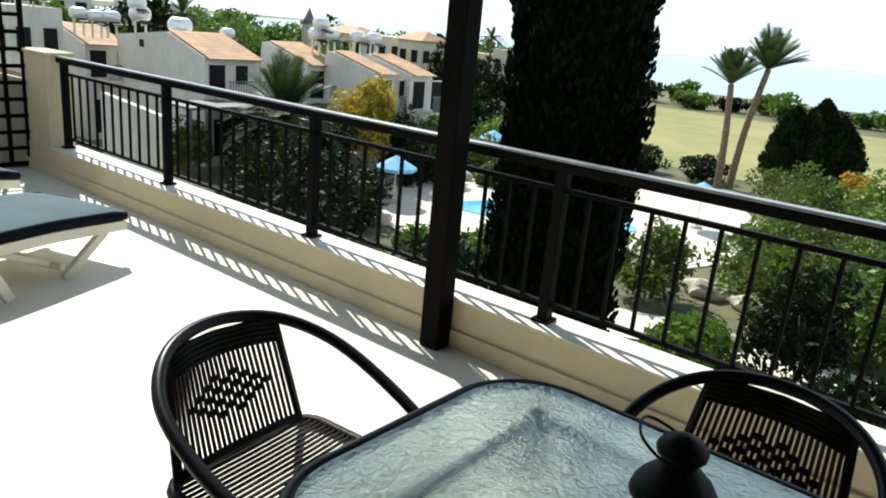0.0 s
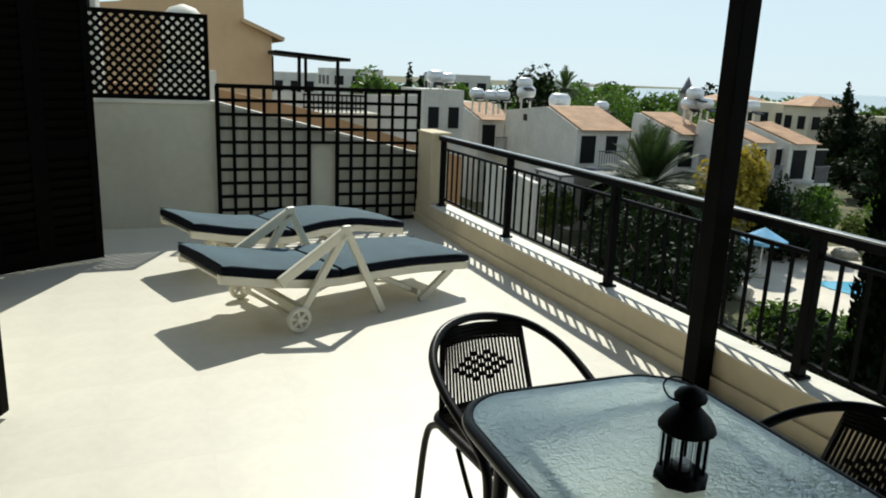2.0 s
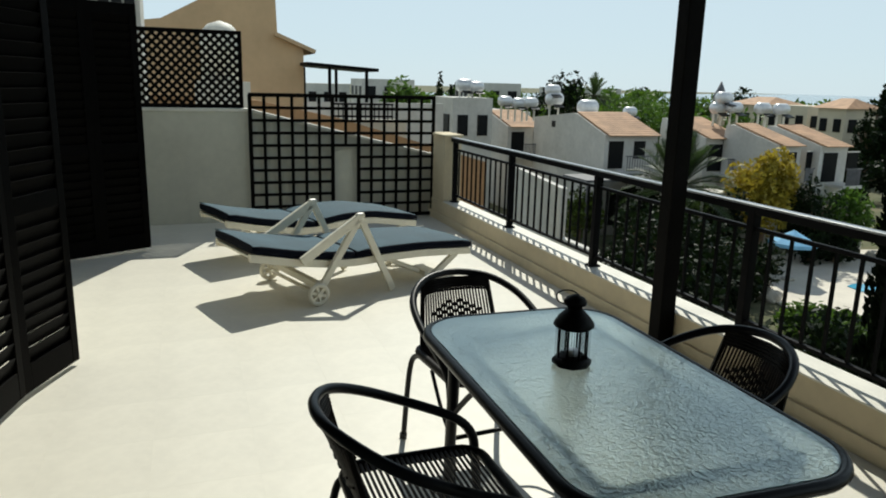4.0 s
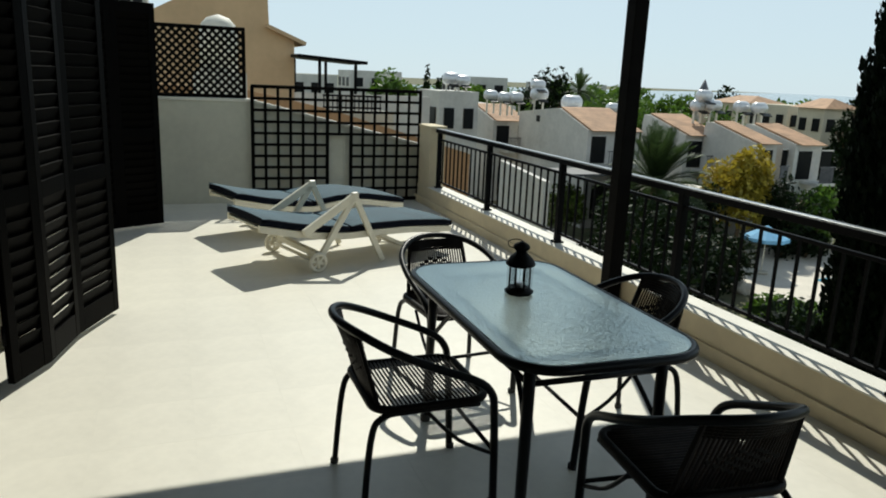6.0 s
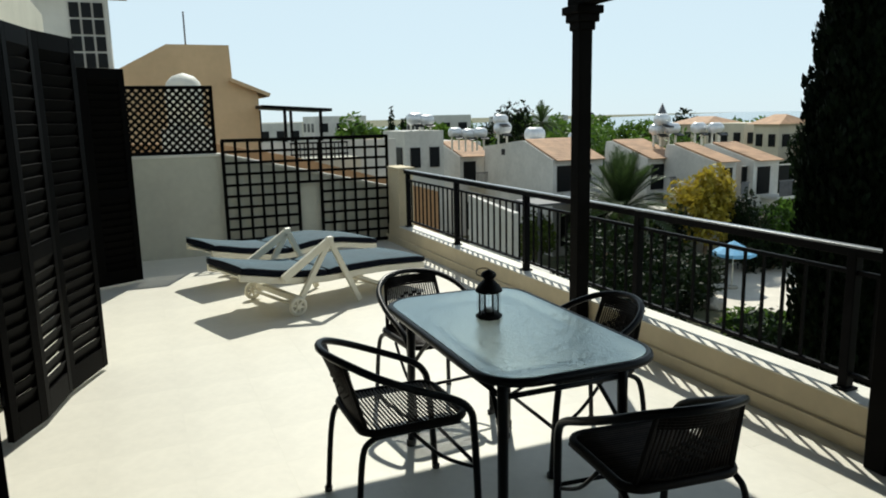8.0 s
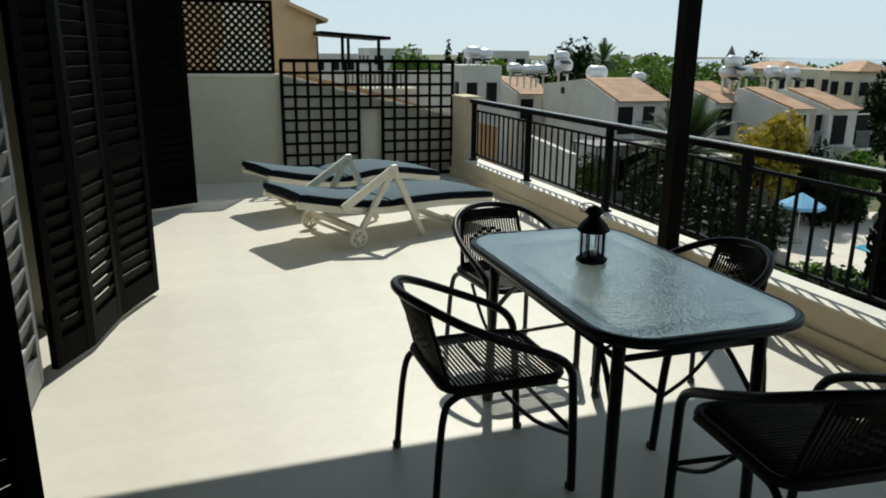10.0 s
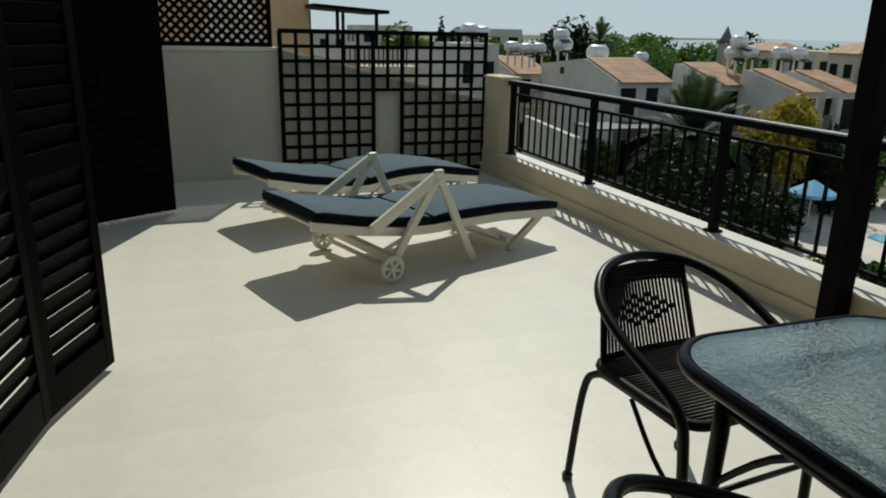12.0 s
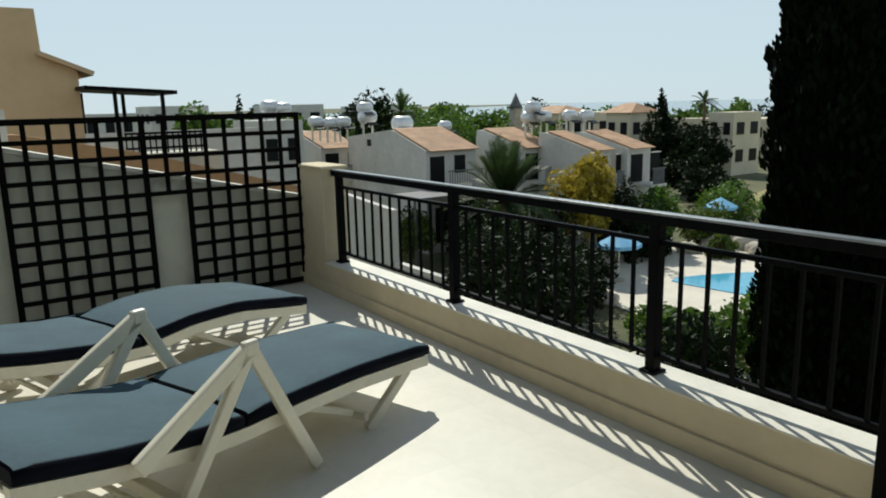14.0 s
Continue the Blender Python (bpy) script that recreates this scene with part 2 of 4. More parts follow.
def lathe(bm, prof, seg=24, center=(0, 0, 0)):
    c = Vector(center)
    rings = [[bm.verts.new(c + Vector((r * math.cos(2 * math.pi * k / seg), r * math.sin(2 * math.pi * k / seg), z))) for k in range(seg)] for r, z in prof]
    for a, b in zip(rings, rings[1:]):
        for k in range(seg):
            f = bm.faces.new((a[k], a[(k + 1) % seg], b[(k + 1) % seg], b[k]))
            f.smooth = True
    bm.faces.new(list(reversed(rings[0])))
    bm.faces.new(rings[-1])
    return bm


def prism(bm, outline, z0, z1, m=None):
    """A vertical prism over a plan outline (counter-clockwise)."""
    mm = m or Matrix()
    lo = [bm.verts.new(mm @ Vector((x, y, z0))) for x, y in outline]
    hi = [bm.verts.new(mm @ Vector((x, y, z1))) for x, y in outline]
    bm.faces.new(list(reversed(lo)))
    bm.faces.new(hi)
    n = len(outline)
    for i in range(n):
        bm.faces.new((lo[i], lo[(i + 1) % n], hi[(i + 1) % n], hi[i]))
    return bm


def roundrect(hx, hy, r, k=8):
    out = []
    for cx, cy, a0 in ((hx - r, hy - r, 0), (-hx + r, hy - r, 90), (-hx + r, -hy + r, 180), (hx - r, -hy + r, 270)):
        for i in range(k + 1):
            a = radians(a0 + 90 * i / k)
            out.append((cx + r * math.cos(a), cy + r * math.sin(a)))
    return out


def leaves(name, centre, radii, count, size, material, parent, seed, shell=0.55, droop=0.0, lumps=9):
    """A crown: small leaf blades gathered in clumps inside an ellipsoid."""
    rng = np.random.default_rng(seed)
    c, r = np.array(centre, float), np.array(radii, float)
    d = rng.normal(size=(lumps, 3))
    d /= np.linalg.norm(d, axis=1)[:, None]
    lump = d * rng.uniform(0.35, 0.78, (lumps, 1))
    lr = rng.uniform(0.32, 0.52, lumps)
    which = rng.integers(0, lumps, count)
    q = rng.normal(size=(count, 3))
    q /= np.linalg.norm(q, axis=1)[:, None]
    q *= rng.uniform(shell, 1.0, (count, 1))
    p = c + (lump[which] + q * lr[which][:, None]) * r
    a = rng.normal(size=(count, 3))
    a[:, 2] -= droop
    a /= np.linalg.norm(a, axis=1)[:, None]
    b = np.cross(a, rng.normal(size=(count, 3)))
    b /= np.linalg.norm(b, axis=1)[:, None]
    s = size * rng.uniform(0.6, 1.4, (count, 1))
    v = np.stack([p - a * s, p + b * s * 0.45, p + a * s, p - b * s * 0.45], 1).reshape(-1, 3)
    f = np.arange(count * 4).reshape(-1, 4)
    me = bpy.data.meshes.new(name)
    me.from_pydata(v.tolist(), [], f.tolist())
    me.materials.append(material)
    ob = new(name, me)
    ob.parent = parent
    return ob


# ---- structure of the terrace ----
def wall_piece(name, label, material, boxes, bevel=0.0, category="wall"):
    bm = bmesh.new()
    for c, s in boxes:
        box(bm, c, s, bevel=bevel)
    return tagged(link(name, bm, material), label, category, kind="structure")


X0, X1, YH = -3.60, 7.6, -3.95
wall_piece("floor", "pale cream tiled terrace floor", M_GROUT, [(((X0 + X1) / 2 - 0.1, (YH + 0.12) / 2, -0.1506), (X1 - X0 + 0.5, 0.12 - YH + 0.3, 0.30))], category="floor")
wall_piece("parapet", "low cream rendered parapet under the railing", M_STUCCO,
           [(((X0 + X1) / 2, 0.005, 0.11), (X1 - X0, 0.22, 0.24)), (((X0 + X1) / 2, -0.114, 0.045), (X1 - X0, 0.02, 0.09))], 0.004, "parapet")
wall_piece("parapet_coping", "white-painted flat top of the parapet", M_COPE, [(((X0 + X1) / 2 + 0.25, 0.005, 0.236), (X1 - X0 - 0.5, 0.228, 0.012))], 0.003, "coping")
wall_piece("corner_pier", "cream rendered corner pier at the railing's end", M_STUCCO, [((-3.34, 0.005, 0.48), (0.46, 0.20, 0.98)), ((-3.34, 0.005, 0.982), (0.50, 0.235, 0.025))], 0.006, "pier")

bm = bmesh.new()
out = [(YH, -0.3), (0.11, -0.3), (0.11, 0.66), (-2.19, 1.205), (YH, 1.205)]
lo = [bm.verts.new((-3.58, y, z)) for y, z in out]
hi = [bm.verts.new((-3.80, y, z)) for y, z in out]
bm.faces.new(lo)
bm.faces.new(list(reversed(hi)))
for i in range(5):
    bm.faces.new((lo[i], hi[i], hi[(i + 1) % 5], lo[(i + 1) % 5]))
tagged(link("wall_west", bm, M_ENDWALL), "pale rendered end wall with a sloping top", "wall", kind="structure")
bm = bmesh.new()
span(bm, (-3.69, 0.13, 0.672), (-3.69, -2.19, 1.221), 0.25, 0.035, bevel=0.005)
span(bm, (-3.69, -2.19, 1.222), (-3.69, YH, 1.222), 0.25, 0.035, bevel=0.005)
tagged(link("wall_west_coping", bm, M_COPE), "white sloping coping on the end wall", "coping", kind="structure")

# house wall with two door openings behind the shutters
wall_piece("wall_south", "cream rendered house wall with shuttered doors", M_ENDWALL,
           [((-3.1, YH - 0.12, 1.35), (1.0, 0.24, 2.9)), ((-0.3, YH - 0.12, 1.35), (2.3, 0.24, 2.9)), ((5.45, YH - 0.12, 1.35), (4.3, 0.24, 2.9)),
            ((-2.03, YH - 0.12, 2.50), (1.16, 0.24, 0.6)), ((2.08, YH - 0.12, 2.50), (2.46, 0.24, 0.6)), ((2.0, YH - 0.4, -0.1), (11.2, 0.3, 0.16))])
wall_piece("wall_room", "plain pale wall of the dark room behind", M_ENDWALL, [((2.0, YH - 2.6, 1.2), (11.4, 0.2, 3.0)), ((-3.7, YH - 1.3, 1.2), (0.2, 2.4, 3.0)), ((7.7, YH - 1.3, 1.2), (0.2, 2.4, 3.0)), ((2.0, YH - 1.4, -0.1), (11.2, 2.2, 0.16))])
wall_piece("ceiling", "plain pale ceiling of the room behind", M_ENDWALL, [((2.0, YH - 1.4, 2.85), (11.4, 2.6, 0.14))], category="ceiling")
wall_piece("wall_east", "cream rendered wall closing the covered end", M_ENDWALL, [((7.72, -2.0, 1.34), (0.2, 4.2, 2.68))])


# ---- pergola ----
pergola = thing("pergola", "dark timber pergola with a solid roof beside the railing", "pergola", kind="structure")
PX, PY, PTOP = 1.106, -0.168, 2.37
for px in (PX, 3.56, 6.1):
    bm = bmesh.new()
    span(bm, (px, PY, 0), (px, PY, PTOP), 0.105, 0.105, up=(0, 1, 0), bevel=0.006)
    part("pillar", bm, M_PILLAR, pergola)
    bm = bmesh.new()
    for k, (w, z) in enumerate(((0.135, 2.23), (0.175, 2.285), (0.215, 2.34))):
        box(bm, (px, PY, z), (w, w, 0.056), bevel=0.008)
    part("capital", bm, M_PILLAR, pergola)
bm = bmesh.new()
box(bm, (3.75, PY, PTOP + 0.09), (5.5, 0.12, 0.18), bevel=0.006)
part("beam", bm, M_PILLAR, pergola)
for px in (PX, 3.56, 6.1):
    bm = bmesh.new()
    box(bm, (px, (YH + PY) / 2 + 0.08, PTOP + 0.222), (0.10, PY - YH + 0.16, 0.08), bevel=0.006)
    part("cross_beam", bm, M_PILLAR, pergola)
bm = bmesh.new()
n = 26
for i in range(n):
    y0 = 0.086 + (YH - 0.086) * i / n
    y1 = 0.086 + (YH - 0.086) * (i + 1) / n
    box(bm, (4.12, (y0 + y1) / 2, PTOP + 0.278), (7.12, abs(y1 - y0) - 0.004 + 0.004, 0.03))
part("roof", bm, M_PILLAR, pergola)


# ---- railing ----
railing = thing("railing", "black painted metal balcony railing with upright bars", "railing")
POSTS = [-3.01, -1.505, 0.01, 1.58, 3.22, 4.78, 6.3]
ZB, ZMID, ZTOP = 0.325, 0.840, 0.965
for px in POSTS:
    bm = bmesh.new()
    box(bm, (px, 0, (0.242 + ZTOP) / 2), (0.052, 0.052, ZTOP - 0.242 - 0.03), bevel=0.004)
    box(bm, (px, 0, 0.25), (0.085, 0.085, 0.014), bevel=0.003)
    part("post", bm, M_BLACK, railing)
bm = bmesh.new()
box(bm, (1.73, 0, ZTOP - 0.026), (9.66, 0.048, 0.042), bevel=0.004)
handrail = part("handrail", bm, M_BLACK, railing)
# thin strip added on the black rail to paint the bright line of reflected sky
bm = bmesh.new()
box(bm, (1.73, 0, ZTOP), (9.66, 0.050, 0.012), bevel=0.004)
part("handrail_glint", bm, M_RAILGLINT, handrail, "glossy top strip of the handrail, sky glint painted in grey")
bar_bm = bmesh.new()
box(bar_bm, (0, 0, (ZB + ZMID) / 2), (0.015, 0.015, ZMID - ZB))
bar_me = None
for a, b in zip(POSTS, POSTS[1:]):
    for z, nm in ((ZB, "lower_rail"), (ZMID, "upper_rail")):
        bm = bmesh.new()
        box(bm, ((a + b) / 2, 0, z), (b - a - 0.052, 0.026, 0.022), bevel=0.003)
        part(nm, bm, M_BLACK, railing)
    k = 12
    for i in range(1, k):
        if bar_me is None:
            ob = part("bar", bar_bm, M_BLACK, railing)
            bar_me = ob.data
        else:
            ob = new("bar", bar_me)
            ob.parent = railing
        ob.location.x = a + (b - a) * i / k

# ---- trellis and lattice ----
trellis = thing("trellis", "dark brown wooden square trellis fixed against the wall", "trellis")
TX, TY0, TY1, TZ0, TZ1 = -3.525, -2.181, -0.098, 0.035, 1.390
NC, NR = 14, 10
dy, dz = (TY1 - TY0) / NC, (TZ1 - TZ0) / NR
for i in range(NC + 1):
    z0 = TZ0 + dz * 6 if i == 7 else TZ0
    bm = bmesh.new()
    w = 0.042 if i in (0, NC, 6, 8) else 0.033
    box(bm, (TX, TY0 + dy * i, (z0 + TZ1) / 2), (0.014, w, TZ1 - z0), bevel=0.002)
    part("upright_slat", bm, M_TRELLIS, trellis)
for j in range(NR + 1):
    segs = [(0, NC)] if j >= 6 else [(0, 6), (8, NC)]
    for s0, s1 in segs:
        bm = bmesh.new()
        box(bm, (TX + 0.015, TY0 + dy * (s0 + s1) / 2, TZ0 + dz * j), (0.014, dy * (s1 - s0) + 0.03, 0.042 if j in (0, NR) else 0.033), bevel=0.002)
        part("cross_slat", bm, M_TRELLIS, trellis)

lattice = thing("lattice_panel", "dark brown diagonal lattice screen standing on the wall", "lattice")
LY0, LY1, LZ0, LZ1 = -3.66, -2.235, 1.241, 2.046
for c, s in (((LY0 + LY1) / 2, LZ0 + 0.02), ((LY0 + LY1) / 2, LZ1 - 0.02)):
    bm = bmesh.new()
    box(bm, (-3.66, c, s), (0.045, LY1 - LY0, 0.04), bevel=0.003)
    part("frame_rail", bm, M_TRELLIS, lattice)
for y in (LY0 + 0.02, LY1 - 0.02):
    bm = bmesh.new()
    box(bm, (-3.66, y, (LZ0 + LZ1) / 2), (0.046, 0.04, LZ1 - LZ0 - 0.08), bevel=0.003)
    part("frame_stile", bm, M_TRELLIS, lattice)
h = LZ1 - LZ0 - 0.06
w = LY1 - LY0 - 0.06
pitch = 0.088
for sgn, dx in ((1, 0.006), (-1, -0.006)):
    k = -h
    while k < w:
        a0, a1 = max(0, k), min(w, k + h)
        if a1 - a0 > 0.03:
            y0, y1 = (LY0 + 0.03 + a0, LY0 + 0.03 + a1) if sgn > 0 else (LY1 - 0.03 - a0, LY1 - 0.03 - a1)
            bm = bmesh.new()
            span(bm, (-3.66 + dx, y0, LZ0 + 0.03 + a0 - k), (-3.66 + dx, y1, LZ0 + 0.03 + a1 - k), 0.010, 0.031, up=(0, sgn, -1))
            part("diagonal_slat", bm, M_TRELLIS, lattice)
        k += pitch


# ---- shutters ----
def shutter_leaf(parent, a, b, paint, pitch, h=2.12, z0=0.03):
    """A louvred leaf that stands over the plan line a-b."""
    a, b = Vector((*a, 0)), Vector((*b, 0))
    d = b - a
    width = d.length
    m = Matrix.Translation(a) @ Matrix.Rotation(math.atan2(d.y, d.x), 4, "Z")
    bm = bmesh.new()
    for x in (0.03, width - 0.03):
        box(bm, (x, 0, z0 + h / 2), (0.06, 0.036, h), m, 0.003)
    leaf = part("leaf", bm, paint, parent)
    for zc, hh in ((z0 + 0.07, 0.14), (z0 + h * 0.43, 0.09), (z0 + h - 0.05, 0.10)):
        bm = bmesh.new()
        box(bm, (width / 2, 0, zc), (width - 0.12, 0.034, hh), m, 0.003)
        part("rail", bm, paint, leaf)
    for lo_, hi_ in ((z0 + 0.14, z0 + h * 0.43 - 0.045), (z0 + h * 0.43 + 0.045, z0 + h - 0.10)):
        k = int((hi_ - lo_) / pitch)
        for i in range(k):
            bm = bmesh.new()
            box(bm, (0, 0, 0), (width - 0.118, pitch * 1.22, 0.009), m @ pose(width / 2, 0, lo_ + (i + 0.5) * (hi_ - lo_) / k, 72, 0, 0))
            part("louvre", bm, paint, leaf)
    for zc in (z0 + 0.25, z0 + h - 0.25):
        bm = bmesh.new()
        tube(bm, [m @ Vector((width, -0.012, zc - 0.05)), m @ Vector((width, -0.012, zc + 0.05))], 0.011, 8)
        part("hinge", bm, M_BLACK, leaf)
    return leaf


def shutter(label, chain, paint=M_SHUT, pitch=0.068):
    t = thing("folding_shutter", label, "shutter", group="folding shutters on the house wall")
    for a, b in zip(chain, chain[1:]):
        shutter_leaf(t, a, b, paint, pitch)
    return t


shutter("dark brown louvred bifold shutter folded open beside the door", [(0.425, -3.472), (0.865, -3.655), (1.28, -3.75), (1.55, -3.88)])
# these leaves take the lighter grey that imitates sun on the louvres
shutter("louvred shutter leaves closed over the doorway, sunlight put in as grey", [(1.66, -3.925), (2.26, -3.925), (2.86, -3.925)], M_LITLOUV, 0.095)
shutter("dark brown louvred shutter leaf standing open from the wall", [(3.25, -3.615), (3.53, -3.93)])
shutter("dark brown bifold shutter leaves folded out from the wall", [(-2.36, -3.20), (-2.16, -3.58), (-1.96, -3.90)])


# ---- dining set ----
def dining_table(m):
    t = thing("garden_table", "rectangular garden table with rippled glass top and black metal frame", "table", m)
    hx, hy, r = 0.635, 0.36, 0.17
    bm = bmesh.new()
    prism(bm, roundrect(hx - 0.012, hy - 0.012, r - 0.012, 10), 0.726, 0.734)
    pane = part("glass_top", bm, M_GLASS, t, "rippled translucent glass")
    pane.visible_shadow = False
    bm = bmesh.new()
    ring = [(x, y, 0.719) for x, y in roundrect(hx, hy, r, 10)]
    tube(bm, ring, 0.017, 8, closed=True)
    part("rim", bm, M_TUBE, t)
    lx, ly = hx - 0.14, hy - 0.10
    for sx in (1, -1):
        for sy in (1, -1):
            bm = bmesh.new()
            tube(bm, [(sx * lx, sy * ly, 0.705), (sx * lx, sy * ly, 0.55), (sx * (lx + 0.015), sy * (ly + 0.01), 0.01)], [0.021, 0.021, 0.019], 10)
            part("leg", bm, M_TUBE, t)
            bm = bmesh.new()
            lathe(bm, [(0.023, 0.0), (0.024, 0.03), (0.020, 0.035)], 10, (sx * (lx + 0.015), sy * (ly + 0.01), 0))
            part("foot", bm, M_RUBBER, t)
            bm = bmesh.new()
            tube(bm, spline([(sx * lx, sy * ly, 0.42), (sx * (lx - 0.13), sy * (ly - 0.03), 0.56), (sx * (lx - 0.30), sy * (ly - 0.05), 0.655)], 4), 0.010, 6)
            part("brace", bm, M_TUBE, t)
    for sy in (1, -1):
        for z, w in ((0.690, 0.014), (0.62, 0.011)):
            bm = bmesh.new()
            tube(bm, [(-lx, sy * ly, z), (lx, sy * ly, z)], w, 8)
            part("side_rail", bm, M_TUBE, t)
        for k in range(5):
            bm = bmesh.new()
            x = -lx + 2 * lx * (k + 0.5) / 5
            tube(bm, [(x, sy * ly, 0.62), (x, sy * ly, 0.69)], 0.007, 6)
            part("spindle", bm, M_TUBE, t)
    for sx in (1, -1):
        for z, w in ((0.690, 0.014), (0.62, 0.011)):
            bm = bmesh.new()
            tube(bm, [(sx * lx, -ly, z), (sx * lx, ly, z)], w, 8)
            part("end_rail", bm, M_TUBE, t)
    return t


dining_table(pose(2.912, -1.755, 0, 0, 0, -1.0))


def bistro_chair(m, label):
    """Front along +x."""
    t = thing("bistro_chair", label, "chair", m, group="chairs round the table")
    loop = [(0.25, 0.235, 0.0), (0.24, 0.24, 0.22), (0.228, 0.245, 0.39), (0.213, 0.25, 0.47), (0.15, 0.258, 0.53), (-0.02, 0.268, 0.604), (-0.16, 0.245, 0.665),
            (-0.26, 0.17, 0.711), (-0.315, 0.06, 0.730)]
    keys = loop + [(x, -y, z) for x, y, z in reversed(loop)]
    bm = bmesh.new()
    tube(bm, spline(keys, 5), 0.0155, 10)
    part("arm_frame", bm, M_TUBE, t)
    for s in (1, -1):
        bm = bmesh.new()
        tube(bm, spline([(0.18, s * 0.215, 0.425), (-0.08, s * 0.213, 0.425), (-0.19, s * 0.212, 0.41), (-0.235, s * 0.225, 0.33), (-0.262, s * 0.24, 0.0)], 5), 0.0125, 8)
        part("rear_leg", bm, M_TUBE, t)
        bm = bmesh.new()
        span(bm, (-0.195, s * 0.185, 0.43), (-0.272, s * 0.155, 0.712), 0.020, 0.014, bevel=0.003)
        part("back_upright", bm, M_WICKER, t)
        bm = bmesh.new()
        tube(bm, spline([(0.235, s * 0.235, 0.22), (0.10, s * 0.222, 0.29), (-0.02, s * 0.215, 0.41)], 4), 0.008, 6)
        part("side_brace", bm, M_TUBE, t)
    bm = bmesh.new()
    tube(bm, [(0.237, 0.232, 0.235), (0.237, -0.232, 0.235)], 0.009, 8)
    part("stretcher", bm, M_TUBE, t)
    # woven seat
    bm = bmesh.new()
    ring = [(x, y, 0.438) for x, y in roundrect(0.218, 0.215, 0.07, 5)]
    tube(bm, ring, 0.016, 8, closed=True)
    seat = part("seat", bm, M_WICKER, t, "woven dark brown wicker")
    k = 27
    for i in range(k):
        x = -0.205 + 0.41 * i / (k - 1)
        lim = 0.21 - max(0, abs(x) - 0.15) * 0.55
        bm = bmesh.new()
        tube(bm, [(x, -lim, 0.444), (x, -lim / 2, 0.441), (x, 0, 0.440), (x, lim / 2, 0.441), (x, lim, 0.444)], 0.0048, 5)
        part("seat_strand", bm, M_WICKLIGHT, seat)
    # woven back: upright strands, wound top, diamond in the middle
    p = lambda u, v: Vector((-0.195 - 0.072 * v - (0.008 + 0.040 * v) * (1 - (2 * u - 1) ** 2), (u - 0.5) * (0.365 - 0.05 * v), 0.435 + 0.284 * v))
    k = 25
    for i in range(k):
        u = 0.02 + 0.96 * i / (k - 1)
        bm = bmesh.new()
        tube(bm, [p(u, v) for v in (0.06, 0.35, 0.65, 0.97)], 0.0048, 5)
        part("back_strand", bm, M_WICKLIGHT, t)
    for v, r in ((0.05, 0.008), (0.08, 0.007), (0.80, 0.006), (0.84, 0.007), (0.88, 0.007), (0.92, 0.007), (0.96, 0.008)):
        bm = bmesh.new()
        tube(bm, [p(u, v) for u in (0, 0.25, 0.5, 0.75, 1)], r, 6)
        part("back_band", bm, M_WICKER, t)
    bm = bmesh.new()
    for r_ in range(-3, 4):
        c_ = 4 - abs(r_)
        for q in range(-c_, c_ + 1):
            if (q + r_) % 2 == 0:
                o = p(0.5 + q * 0.082, 0.48 + r_ * 0.048)
                box(bm, (0, 0, 0), (0.014, 0.023, 0.013), Matrix.Translation(o) @ pose(0, 0, 0, 0, 22, 0), 0.003)
    part("diamond_weave", bm, M_WICKER, t)
    for s in (1, -1):
        for x in (0.25, -0.262):
            bm = bmesh.new()
            lathe(bm, [(0.017, 0.0), (0.018, 0.018), (0.015, 0.022)], 8, (x, s * (0.225 if x > 0 else 0.24), 0))
            part("foot_cap", bm, M_RUBBER, t)
    return t


CHAIR = "black tubular chair with dark brown woven wicker seat and back"
chair = bistro_chair(pose(2.895, -2.245, 0, 0, 0, 90), CHAIR)
for x, y, yaw in ((1.99, -1.727, 5), (2.76, -1.30, -92), (3.68, -1.585, 174)):
    copy_thing(chair, pose(x, y, 0, 0, 0, yaw))


